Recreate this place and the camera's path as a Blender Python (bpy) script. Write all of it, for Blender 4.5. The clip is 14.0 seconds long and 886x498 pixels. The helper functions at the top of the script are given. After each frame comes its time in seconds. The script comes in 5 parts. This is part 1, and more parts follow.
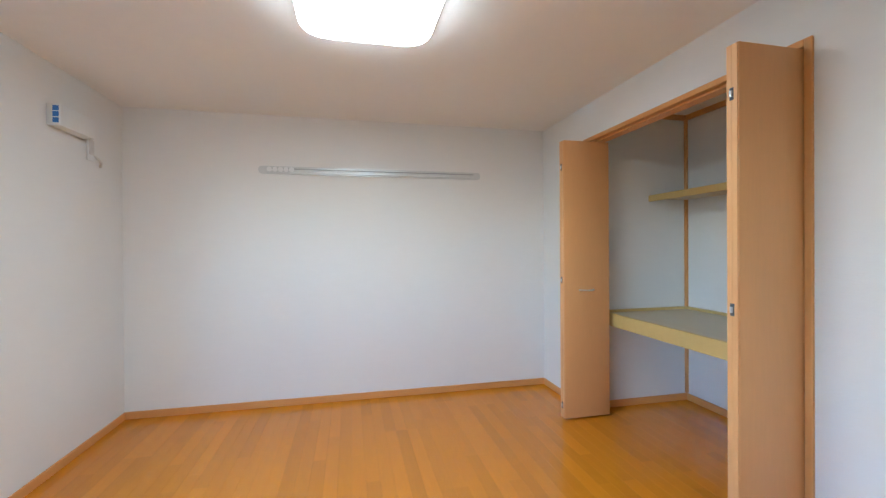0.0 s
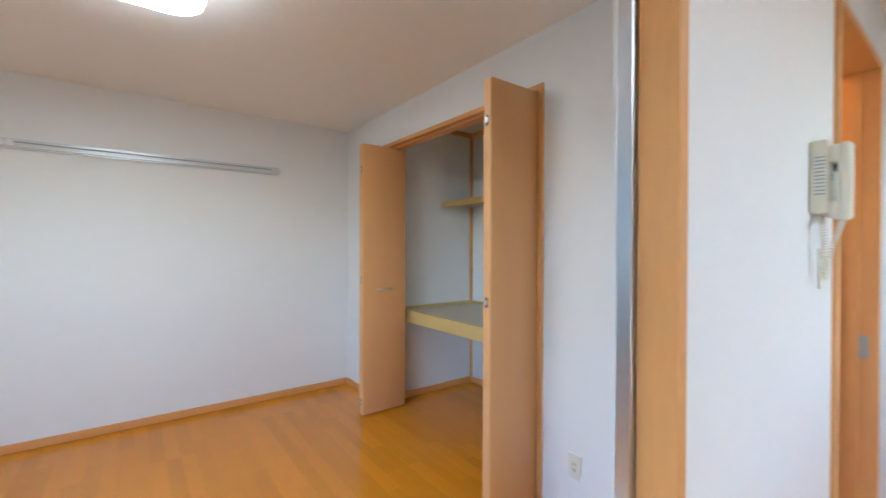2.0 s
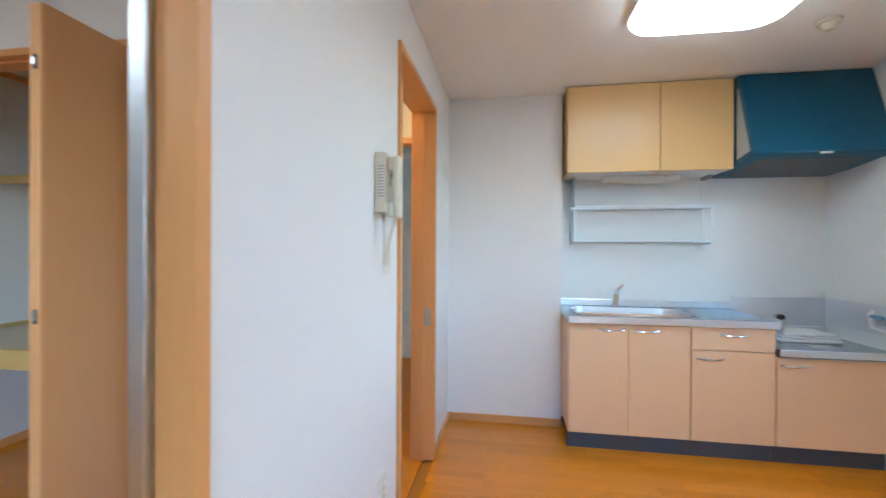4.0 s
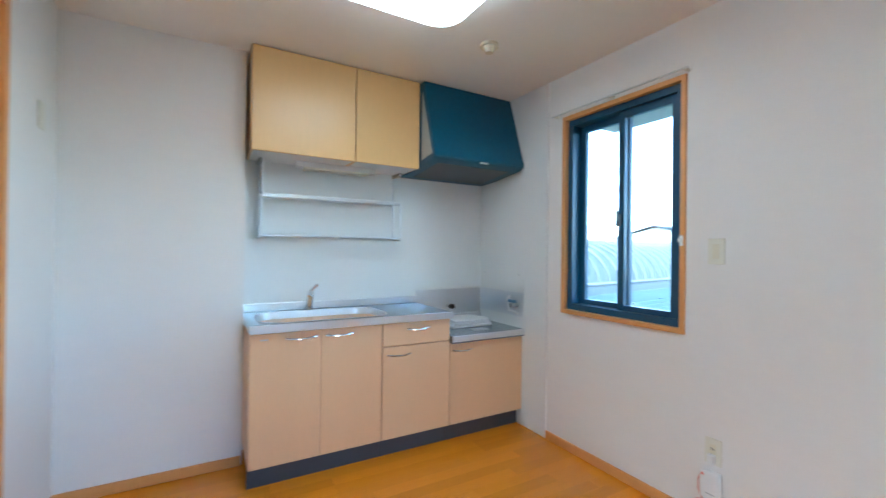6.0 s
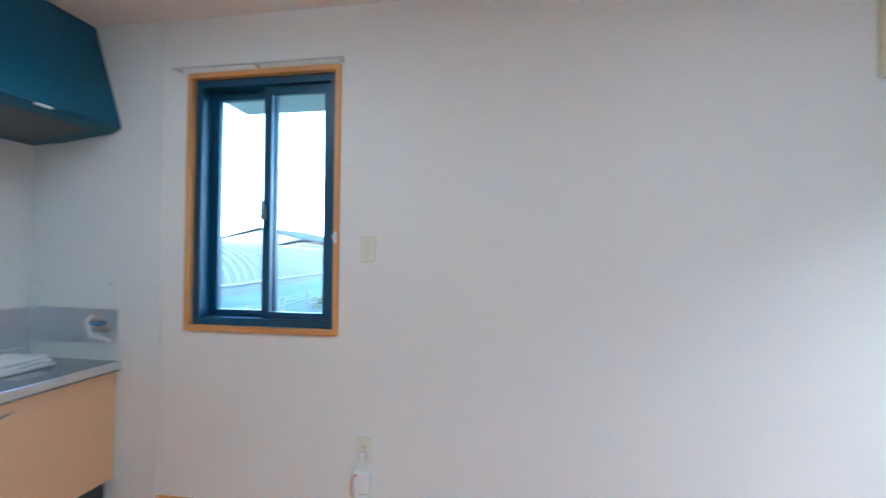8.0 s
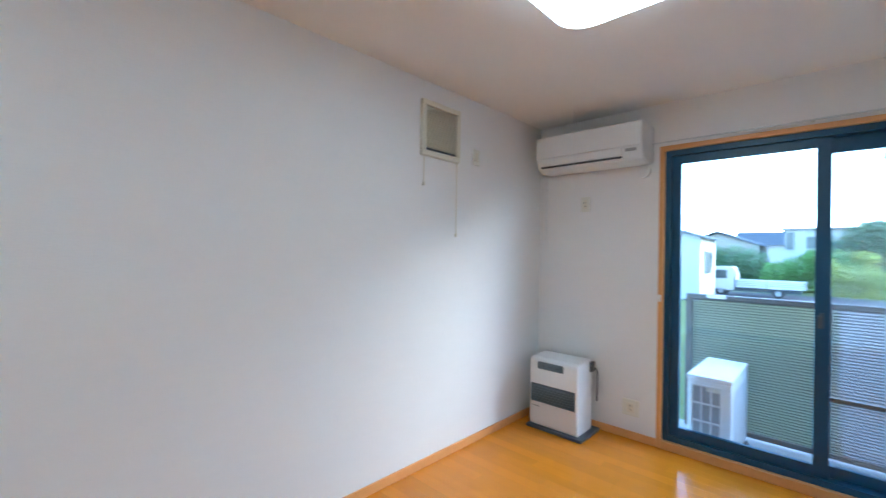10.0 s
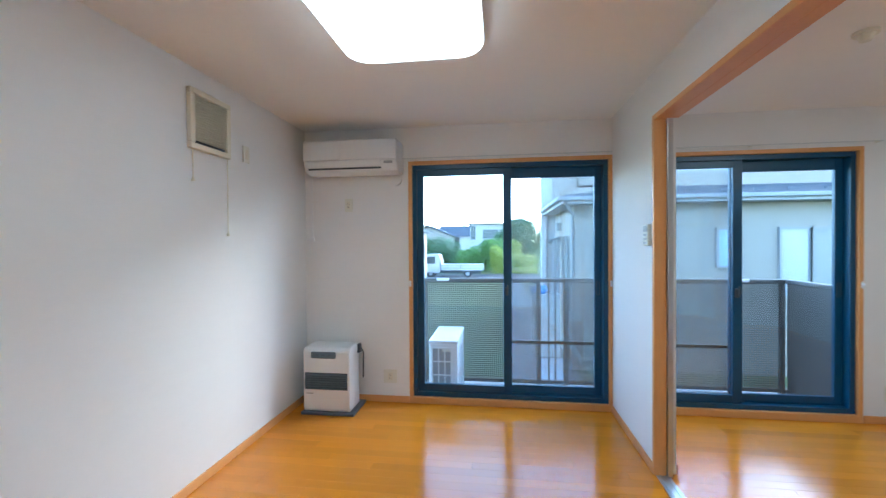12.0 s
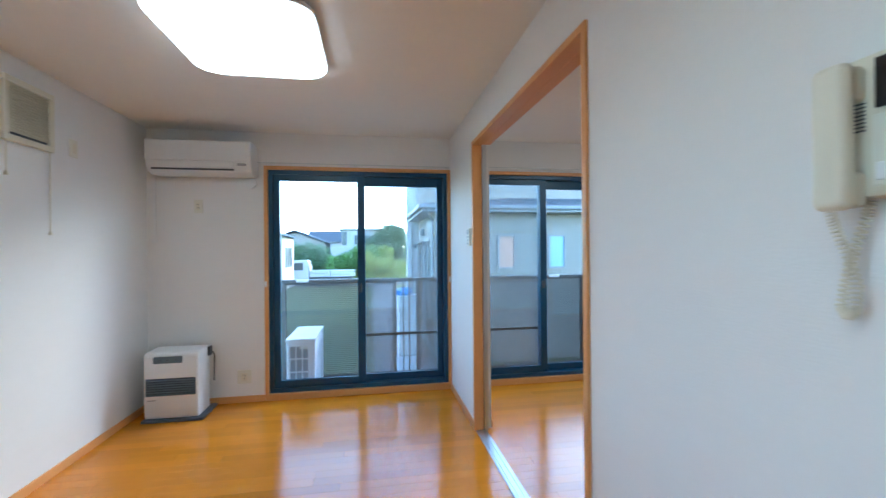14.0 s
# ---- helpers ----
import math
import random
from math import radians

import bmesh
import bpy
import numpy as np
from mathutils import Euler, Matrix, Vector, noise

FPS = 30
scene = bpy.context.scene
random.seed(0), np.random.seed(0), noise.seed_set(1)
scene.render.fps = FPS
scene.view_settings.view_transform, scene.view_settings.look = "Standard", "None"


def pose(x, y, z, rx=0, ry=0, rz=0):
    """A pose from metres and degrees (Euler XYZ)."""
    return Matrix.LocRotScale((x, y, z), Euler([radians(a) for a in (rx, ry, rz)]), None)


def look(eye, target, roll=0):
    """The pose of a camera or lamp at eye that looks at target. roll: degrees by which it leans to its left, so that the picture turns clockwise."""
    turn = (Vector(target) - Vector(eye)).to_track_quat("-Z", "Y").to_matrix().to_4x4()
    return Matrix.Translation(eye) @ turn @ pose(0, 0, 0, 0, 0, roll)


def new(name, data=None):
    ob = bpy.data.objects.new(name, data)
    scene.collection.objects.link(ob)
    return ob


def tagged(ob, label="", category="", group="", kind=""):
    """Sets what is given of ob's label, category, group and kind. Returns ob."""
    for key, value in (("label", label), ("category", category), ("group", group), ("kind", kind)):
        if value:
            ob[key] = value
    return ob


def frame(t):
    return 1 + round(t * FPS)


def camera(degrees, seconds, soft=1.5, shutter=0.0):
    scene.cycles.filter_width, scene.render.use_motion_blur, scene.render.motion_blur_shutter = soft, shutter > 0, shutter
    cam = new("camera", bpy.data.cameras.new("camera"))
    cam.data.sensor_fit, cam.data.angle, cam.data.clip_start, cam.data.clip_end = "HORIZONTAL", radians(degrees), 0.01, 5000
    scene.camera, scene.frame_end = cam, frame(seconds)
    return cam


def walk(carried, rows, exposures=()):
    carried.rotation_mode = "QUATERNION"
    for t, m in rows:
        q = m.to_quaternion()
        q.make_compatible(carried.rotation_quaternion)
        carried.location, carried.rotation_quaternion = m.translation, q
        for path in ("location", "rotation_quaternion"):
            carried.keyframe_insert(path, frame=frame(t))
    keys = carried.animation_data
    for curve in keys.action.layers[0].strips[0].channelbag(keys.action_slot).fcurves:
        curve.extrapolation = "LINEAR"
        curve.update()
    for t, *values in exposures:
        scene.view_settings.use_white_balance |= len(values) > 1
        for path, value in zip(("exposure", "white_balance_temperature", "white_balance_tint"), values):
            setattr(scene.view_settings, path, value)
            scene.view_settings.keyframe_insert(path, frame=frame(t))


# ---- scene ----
cam = camera(93.9, 14.0, soft=1.4, shutter=0.4)
PATH = [
    (0, (-0.233, -1.666, 1.28), (1.718, -2.103, 1.27), -0.4),
    (0.5, (-0.272, -1.709, 1.296), (1.674, -2.169, 1.275), -0.5),
    (1, (-0.277, -1.788, 1.29), (1.635, -2.373, 1.271), -0.4),
    (1.5, (-0.301, -1.805, 1.285), (1.501, -2.674, 1.269), 0.2),
    (2, (-0.31, -1.81, 1.287), (1.29, -3.01, 1.273), 0.2),
    (2.5, (-0.336, -1.79, 1.287), (0.965, -3.31, 1.276), 0.3),
    (3, (-0.364, -1.822, 1.286), (0.587, -3.581, 1.277), 0.3),
    (3.5, (-0.406, -1.895, 1.276), (0.219, -3.795, 1.268), 0.3),
    (5.8, (-0.594, -2.351, 1.23), (-1.449, -4.159, 1.237), 0.6),
    (6, (-0.617, -2.394, 1.229), (-1.613, -4.128, 1.237), 0.7),
    (6.2, (-0.626, -2.432, 1.225), (-1.761, -4.078, 1.237), 0.6),
    (6.5, (-0.663, -2.485, 1.219), (-2.007, -3.967, 1.233), 0.5),
    (7, (-0.77, -2.575, 1.223), (-2.401, -3.732, 1.232), 0.6),
    (7.5, (-0.805, -2.674, 1.224), (-2.656, -3.43, 1.242), 0.5),
    (8, (-0.811, -2.760, 1.209), (-2.785, -3.074, 1.245), 0.5),
    (8.5, (-0.742, -2.867, 1.282), (-2.724, -2.601, 1.263), 0.4),
    (9, (-0.757, -2.95, 1.268), (-2.62, -2.222, 1.284), 0.1),
    (9.2, (-0.752, -2.963, 1.284), (-2.542, -2.072, 1.297), 0.5),
    (11.3, (-0.859, -3.37, 1.348), (-1.437, -1.455, 1.332), -0.5),
    (11.5, (-0.875, -3.4, 1.356), (-1.35, -1.458, 1.334), -0.5),
    (12, (-0.899, -3.459, 1.353), (-1.166, -1.477, 1.33), -0.4),
    (12.5, (-0.932, -3.534, 1.36), (-1.044, -1.538, 1.336), -0.4),
    (13, (-0.927, -3.655, 1.362), (-0.914, -1.656, 1.340), -0.35),
    (13.5, (-0.85, -3.77, 1.343), (-0.695, -1.776, 1.33), -0.45),
    (14, (-0.73, -3.834, 1.31), (-0.392, -1.863, 1.312), -0.5),
]
EXPO = [(0.0, 5.2, 5950, 4), (3.0, 5.08, 5800, 4), (6.0, 4.87, 5500, -1), (9.0, 4.75, 5250, 0), (12.5, 4.62, 5550, 0), (14.0, 4.52, 5500, -1)]
SKY, SUN = 0.1, 0.11
LAMP, LAMP_KITCHEN, LAMP_BED = 0.25, 0.35, 0.65
walk(cam, [(t, look(eye, target, roll)) for t, eye, target, roll in PATH], EXPO)

# ---- world and lights ----
world = bpy.data.worlds.new("world")
scene.world = world
world.use_nodes = True
wn, wl = world.node_tree.nodes, world.node_tree.links
sky = wn.new("ShaderNodeTexSky")
sky.sky_type = 'NISHITA'
sky.sun_disc = False
sky.sun_elevation, sky.sun_rotation = radians(19), radians(50)
sky.air_density, sky.dust_density, sky.ozone_density = 0.6, 0.3, 0.5
wl.new(sky.outputs[0], wn["Background"].inputs[0])
wn["Background"].inputs[1].default_value = SKY

sun_data = bpy.data.lights.new("sun", 'SUN')
sun_data.energy, sun_data.angle, sun_data.color = SUN, radians(30), (1.0, 0.98, 0.95)
sun = new("sun", sun_data)
sun.matrix_world = look((21.73, 18.23, 9.77), (0, 0, 0))


# sampling guides for the sky at the three window openings; they give no light of their own
for spot, aim, wide, high in (((-0.83, 0.2, 1.04), (-0.83, -1, 1.04), 1.65, 2.0), ((0.95, 0.2, 1.04), (0.95, -1, 1.04), 1.65, 2.0),
                              ((-2.79, -3.91, 1.47), (-1.5, -3.91, 1.47), 0.76, 1.2)):
    guide_data = bpy.data.lights.new("window_sky_guide", 'AREA')
    guide_data.shape, guide_data.size, guide_data.size_y = 'RECTANGLE', wide, high
    guide_data.cycles.is_portal = True
    new("window_sky_guide", guide_data).matrix_world = look(spot, aim)

# ---- building blocks ----
def mesh_from(bm, name):
    me = bpy.data.meshes.new(name)
    bmesh.ops.recalc_face_normals(bm, faces=bm.faces)
    bm.to_mesh(me)
    bm.free()
    return me


def root_of(ob):
    while ob.parent:
        ob = ob.parent
    return ob


def thing(name, at, label, category, group="", kind=""):
    """An empty at the base of a thing, to hold its parts."""
    ob = new(name)
    ob.empty_display_size = 0.1
    ob.location = at
    return tagged(ob, label, category, group, kind)


def part(name, bm, material, parent=None, label="", smooth=False, category="", group="", kind=""):
    """One mesh object from a bmesh in world coordinates."""
    if parent is not None:
        bmesh.ops.translate(bm, verts=bm.verts, vec=-root_of(parent).location)
    me = mesh_from(bm, name)
    me.materials.append(material)
    if smooth:
        for p in me.polygons:
            p.use_smooth = True
        me.set_sharp_from_angle(angle=radians(35))
    ob = new(name, me)
    ob.parent = parent
    return tagged(ob, label, category, group, kind)


def box(bm, x0, x1, y0, y1, z0, z1, bevel=0.0, seg=2):
    made = bmesh.ops.create_cube(bm, size=1.0)["verts"]
    for v in made:
        v.co = Vector(((x0 + x1) / 2 + v.co.x * (x1 - x0), (y0 + y1) / 2 + v.co.y * (y1 - y0),
                       (z0 + z1) / 2 + v.co.z * (z1 - z0)))
    if bevel:
        edges = list({e for v in made for e in v.link_edges})
        bmesh.ops.bevel(bm, geom=edges, offset=bevel, segments=seg, affect='EDGES', profile=0.5)
    return bm


def slab(x0, x1, y0, y1, z0, z1, bevel=0.0, seg=2):
    return box(bmesh.new(), x0, x1, y0, y1, z0, z1, bevel, seg)


def rod(bm, a, b, r, seg=10, r2=None):
    a, b = Vector(a), Vector(b)
    m = Matrix.Translation((a + b) / 2) @ (b - a).to_track_quat("Z", "Y").to_matrix().to_4x4()
    bmesh.ops.create_cone(bm, cap_ends=True, segments=seg, radius1=r, radius2=r if r2 is None else r2,
                          depth=(b - a).length, matrix=m)
    return bm


def prism(bm, outline, axis, lo, hi):
    """A closed outline (pairs) drawn out along an axis: x takes (y, z), y takes (x, z), z takes (x, y)."""
    def at(p, v):
        return {"x": (v, p[0], p[1]), "y": (p[0], v, p[1]), "z": (p[0], p[1], v)}[axis]
    a = [bm.verts.new(at(p, lo)) for p in outline]
    b = [bm.verts.new(at(p, hi)) for p in outline]
    n = len(outline)
    bm.faces.new(a)
    bm.faces.new(list(reversed(b)))
    for i in range(n):
        bm.faces.new((a[i], b[i], b[(i + 1) % n], a[(i + 1) % n]))
    return bm


def tube(bm, pts, r, seg=8):
    """A round tube along points."""
    pts = [Vector(p) for p in pts]
    rings = []
    for i, p in enumerate(pts):
        d = (pts[min(i + 1, len(pts) - 1)] - pts[max(i - 1, 0)]).normalized()
        side = d.cross(Vector((0.31, 0.17, 0.93))).normalized()
        up = side.cross(d)
        rings.append([bm.verts.new(p + r * (math.cos(2 * math.pi * k / seg) * side + math.sin(2 * math.pi * k / seg) * up))
                      for k in range(seg)])
    for u, v in zip(rings, rings[1:]):
        for k in range(seg):
            bm.faces.new((u[k], u[(k + 1) % seg], v[(k + 1) % seg], v[k]))
    bm.faces.new(rings[0])
    bm.faces.new(list(reversed(rings[-1])))
    return bm


def rounded(w, d, r, n=6):
    """Outline of a rounded rectangle about the origin."""
    out = []
    for cx, cy, a0 in ((w / 2 - r, d / 2 - r, 0), (r - w / 2, d / 2 - r, 90), (r - w / 2, r - d / 2, 180), (w / 2 - r, r - d / 2, 270)):
        for k in range(n + 1):
            a = radians(a0 + 90 * k / n)
            out.append((cx + r * math.cos(a), cy + r * math.sin(a)))
    return out


def pierced(axis, lo, hi, u0, u1, z0, z1, holes):
    """A wall of thickness lo..hi on an axis, from u0 to u1, with openings (u0, u1, z0, z1)."""
    bm = bmesh.new()
    us = sorted({u0, u1, *[h[0] for h in holes], *[h[1] for h in holes]})
    for a, b in zip(us, us[1:]):
        mid, z = (a + b) / 2, z0
        for h in sorted((h for h in holes if h[0] < mid < h[1]), key=lambda h: h[2]):
            if h[2] > z:
                box(bm, *((lo, hi, a, b) if axis == "x" else (a, b, lo, hi)), z, h[2])
            z = h[3]
        if z1 > z:
            box(bm, *((lo, hi, a, b) if axis == "x" else (a, b, lo, hi)), z, z1)
    bmesh.ops.remove_doubles(bm, verts=bm.verts, dist=0.0005)
    seen = {}
    bm.verts.index_update()
    for f in bm.faces:
        seen.setdefault(tuple(sorted(v.index for v in f.verts)), []).append(f)
    inner = [f for fs in seen.values() if len(fs) > 1 for f in fs]
    bmesh.ops.delete(bm, geom=inner, context='FACES_ONLY')
    return bm


# ---- materials ----
def paint(name, color, rough=0.5, metal=0.0, scale=6.0, vary=0.06, bump=0.0, bump_scale=120.0, stretch=(1, 1, 1),
          per_object=0.0, per_island=0.0, spec=0.5, coat=0.0, rough_vary=0.08):
    m = bpy.data.materials.new(name)
    m.use_nodes = True
    n, l = m.node_tree.nodes, m.node_tree.links
    b = n["Principled BSDF"]
    b.inputs["Metallic"].default_value = metal
    b.inputs["Specular IOR Level"].default_value = spec
    b.inputs["Coat Weight"].default_value = coat
    b.inputs["Coat Roughness"].default_value = 0.12
    tc, mp = n.new("ShaderNodeTexCoord"), n.new("ShaderNodeMapping")
    mp.inputs["Scale"].default_value = stretch
    l.new(tc.outputs["Object"], mp.inputs["Vector"])
    info = n.new("ShaderNodeObjectInfo")
    if per_object:
        shift = n.new("ShaderNodeVectorMath")
        shift.operation = 'SCALE'
        shift.inputs[0].default_value = (17.0, 29.0, 41.0)
        l.new(info.outputs["Random"], shift.inputs["Scale"])
        l.new(shift.outputs[0], mp.inputs["Location"])
    big, fine = n.new("ShaderNodeTexNoise"), n.new("ShaderNodeTexNoise")
    big.inputs["Scale"].default_value, big.inputs["Detail"].default_value = scale * 0.25, 3
    fine.inputs["Scale"].default_value, fine.inputs["Detail"].default_value = scale * 5, 5
    l.new(mp.outputs[0], big.inputs["Vector"])
    l.new(mp.outputs[0], fine.inputs["Vector"])
    add = n.new("ShaderNodeMath")
    add.operation = 'ADD'
    l.new(big.outputs["Fac"], add.inputs[0])
    l.new(fine.outputs["Fac"], add.inputs[1])
    value = add.outputs[0]
    if per_object or per_island:
        geo = n.new("ShaderNodeNewGeometry")
        more = n.new("ShaderNodeMath")
        more.operation = 'MULTIPLY_ADD'
        l.new(info.outputs["Random"] if per_object else geo.outputs["Random Per Island"], more.inputs[0])
        k = (per_object or per_island) / max(vary, 0.01)
        more.inputs[1].default_value = k
        l.new(value, more.inputs[2])
        lift = n.new("ShaderNodeMath")
        lift.operation = 'SUBTRACT'
        l.new(more.outputs[0], lift.inputs[0])
        lift.inputs[1].default_value = k / 2
        value = lift.outputs[0]
    rng = n.new("ShaderNodeMapRange")
    rng.clamp = False
    rng.inputs["From Min"].default_value, rng.inputs["From Max"].default_value = 0.5, 1.5
    rng.inputs["To Min"].default_value, rng.inputs["To Max"].default_value = 1 - vary, 1 + vary
    l.new(value, rng.inputs["Value"])
    mul = n.new("ShaderNodeVectorMath")
    mul.operation = 'SCALE'
    mul.inputs[0].default_value = color
    l.new(rng.outputs[0], mul.inputs["Scale"])
    l.new(mul.outputs[0], b.inputs["Base Color"])
    rr = n.new("ShaderNodeMapRange")
    rr.inputs["To Min"].default_value, rr.inputs["To Max"].default_value = max(rough - rough_vary, 0.02), min(rough + rough_vary, 1)
    l.new(big.outputs["Fac"], rr.inputs["Value"])
    l.new(rr.outputs[0], b.inputs["Roughness"])
    if bump:
        rel = n.new("ShaderNodeTexNoise")
        rel.inputs["Scale"].default_value, rel.inputs["Detail"].default_value = bump_scale, 4
        l.new(mp.outputs[0], rel.inputs["Vector"])
        bp = n.new("ShaderNodeBump")
        bp.inputs["Strength"].default_value, bp.inputs["Distance"].default_value = bump, 0.004
        l.new(rel.outputs["Fac"], bp.inputs["Height"])
        l.new(bp.outputs[0], b.inputs["Normal"])
    return m


def glow(name, color, strength):
    m = bpy.data.materials.new(name)
    m.use_nodes = True
    b = m.node_tree.nodes["Principled BSDF"]
    b.inputs["Base Color"].default_value = (*color, 1)
    b.inputs["Emission Color"].default_value = (*color, 1)
    b.inputs["Emission Strength"].default_value = strength
    b.inputs["Roughness"].default_value = 0.35
    return m


def pane_glass(name, tint=(0.97, 0.985, 0.985), haze=0.0):
    m = bpy.data.materials.new(name)
    m.use_nodes = True
    n, l = m.node_tree.nodes, m.node_tree.links
    n.remove(n["Principled BSDF"])
    clear, gloss, mix, fr = (n.new("ShaderNodeBsdfTransparent"), n.new("ShaderNodeBsdfGlossy"),
                             n.new("ShaderNodeMixShader"), n.new("ShaderNodeLayerWeight"))
    clear.inputs[0].default_value = (*tint, 1)
    gloss.inputs["Roughness"].default_value = 0.01
    fr.inputs[0].default_value = 0.5
    power, rise = n.new("ShaderNodeMath"), n.new("ShaderNodeMath")
    power.operation, rise.operation = 'POWER', 'MULTIPLY_ADD'
    power.inputs[1].default_value = 5.0
    rise.inputs[1].default_value, rise.inputs[2].default_value = 0.9, 0.035
    l.new(fr.outputs["Facing"], power.inputs[0])
    l.new(power.outputs[0], rise.inputs[0])
    l.new(rise.outputs[0], mix.inputs[0])
    l.new(clear.outputs[0], mix.inputs[1])
    l.new(gloss.outputs[0], mix.inputs[2])
    last = mix
    if haze:
        white, mix2 = n.new("ShaderNodeBsdfDiffuse"), n.new("ShaderNodeMixShader")
        white.inputs[0].default_value = (0.8, 0.84, 0.88, 1)
        mix2.inputs[0].default_value = haze
        l.new(mix.outputs[0], mix2.inputs[1])
        l.new(white.outputs[0], mix2.inputs[2])
        last = mix2
    l.new(last.outputs[0], n["Material Output"].inputs[0])
    return m


WALLPAPER = paint("wallpaper", (0.78, 0.775, 0.76), 0.75, scale=3, vary=0.015, bump=0.16, bump_scale=90, stretch=(0.5, 0.5, 2.2), spec=0.25)
CEILPAPER = paint("ceiling_paper", (0.86, 0.84, 0.805), 0.8, scale=3, vary=0.015, bump=0.3, bump_scale=110, spec=0.2)
KITCHEN_PANEL = paint("kitchen_wall_panel", (0.76, 0.79, 0.79), 0.35, scale=2, vary=0.01)
BOARD = paint("floor_board", (0.62, 0.222, 0.010), 0.15, scale=5, vary=0.07, bump=0.05, bump_scale=60, stretch=(0.35, 5, 5), per_object=0.10, spec=0.45, rough_vary=0.04)
SUBFLOOR = paint("floor_joint", (0.42, 0.16, 0.015), 0.6)
TRIM = paint("light_oak_trim", (0.66, 0.32, 0.105), 0.42, scale=6, vary=0.07, stretch=(3, 3, 0.5), bump=0.05)
SKIRT = paint("skirting_wood", (0.68, 0.32, 0.1), 0.42, scale=6, vary=0.07, stretch=(0.6, 0.6, 4), bump=0.05)
DOORWOOD = paint("closet_door_veneer", (0.72, 0.37, 0.145), 0.4, scale=5, vary=0.045, stretch=(4, 4, 0.35), bump=0.04)
DOOREDGE = paint("closet_door_edge", (0.73, 0.40, 0.17), 0.4, scale=5, vary=0.06, stretch=(4, 4, 0.35))
SHELFEDGE = paint("shelf_edge_laminate", (0.55, 0.4, 0.15), 0.4, scale=5, vary=0.05)
SHELFTOP = paint("shelf_board", (0.5, 0.42, 0.28), 0.3, scale=5, vary=0.05)
MAPLE = paint("kitchen_maple_laminate", (0.80, 0.52, 0.30), 0.36, scale=5, vary=0.03, stretch=(4, 4, 0.4), bump=0.03)
MAPLE_UP = paint("wall_cabinet_laminate", (0.74, 0.48, 0.2), 0.32, scale=5, vary=0.03, stretch=(4, 4, 0.4), bump=0.03)
STEEL = paint("brushed_steel", (0.72, 0.75, 0.78), 0.33, 1.0, scale=4, vary=0.03, rough_vary=0.03)
# counter steel darkened and blued: its dim reflection is put into the colour
STEEL_TOP = paint("embossed_steel_dark_sheen", (0.34, 0.40, 0.44), 0.26, 1.0, scale=4, vary=0.03, rough_vary=0.03, bump=0.03, bump_scale=260)
CHROME = paint("chrome", (0.75, 0.76, 0.78), 0.12, 1.0, vary=0.02)
ALU = paint("silver_aluminium", (0.6, 0.62, 0.64), 0.35, 1.0, vary=0.03, stretch=(6, 6, 0.4))
# dark aluminium; the extra blue paints in glare from the windows
SASH = paint("dark_sash_blue_glare", (0.006, 0.06, 0.13), 0.35, scale=8, vary=0.15, spec=0.5)
HOODPAINT = paint("navy_hood_enamel", (0.002, 0.08, 0.15), 0.4, scale=8, vary=0.2, bump=0.05, bump_scale=300)
# grey stands in for light falling on the navy hood's side
HOODSIDE = paint("hood_side_lit_tone", (0.4, 0.42, 0.4), 0.4)
KICK = paint("kick_board", (0.06, 0.075, 0.095), 0.5, vary=0.08)
WHITEPLASTIC = paint("white_plastic", (0.76, 0.77, 0.77), 0.32, vary=0.02)
CREAM = paint("cream_plastic", (0.7, 0.66, 0.53), 0.4, vary=0.03)
IVORY = paint("ivory_plastic", (0.72, 0.71, 0.62), 0.38, vary=0.03)
VENTBEIGE = paint("beige_grille", (0.64, 0.6, 0.46), 0.5, vary=0.05)
DARKPLASTIC = paint("dark_grey_plastic", (0.06, 0.075, 0.09), 0.4, vary=0.1)
GREYPLASTIC = paint("grey_plastic", (0.35, 0.37, 0.38), 0.4, vary=0.05)
RAILGREY = paint("picture_rail_grey", (0.6, 0.62, 0.62), 0.35, 0.2, vary=0.03)
BLUEPRINT = paint("blue_print", (0.03, 0.16, 0.5), 0.5, vary=0.03)
BLACKGLASS = paint("dark_screen", (0.012, 0.012, 0.014), 0.12)
STAIN = paint("scuffed_paper", (0.66, 0.64, 0.62), 0.8, vary=0.2)
HEATERGREY = paint("heater_blue_grey_plastic", (0.1, 0.135, 0.16), 0.35, vary=0.06)
RUBBER = paint("rubber", (0.03, 0.03, 0.03), 0.7, vary=0.1)
PAPERWHITE = paint("white_cloth_paper", (0.72, 0.73, 0.73), 0.7, vary=0.05, bump=0.2, bump_scale=40)
LAMPGLOW = glow("lamp_shade_glow", (0.88, 0.95, 1.0), LAMP)
LAMPGLOW_KITCHEN = glow("kitchen_lamp_shade_glow", (0.88, 0.95, 1.0), LAMP_KITCHEN)
LAMPGLOW_BED = glow("bedroom_lamp_shade_glow", (0.88, 0.95, 1.0), LAMP_BED)
LAMPRIM = paint("lamp_rim", (0.8, 0.8, 0.8), 0.4)
GLASS = pane_glass("window_glass")
NET = pane_glass("insect_net", (0.93, 0.95, 0.96), 0.1)
# lighter copy of the frosted pane, with the light on it in the colour
BRIGHTPANE = paint("lit_frosted_pane", (0.36, 0.38, 0.42), 0.25, vary=0.12)
FROST = paint("frosted_pane", (0.22, 0.235, 0.24), 0.3, vary=0.04)
HALLWALL = paint("hall_wall", (0.75, 0.7, 0.6), 0.75, vary=0.02)
CONCRETE = paint("balcony_concrete", (0.3, 0.305, 0.31), 0.8, scale=4, vary=0.12, bump=0.2)
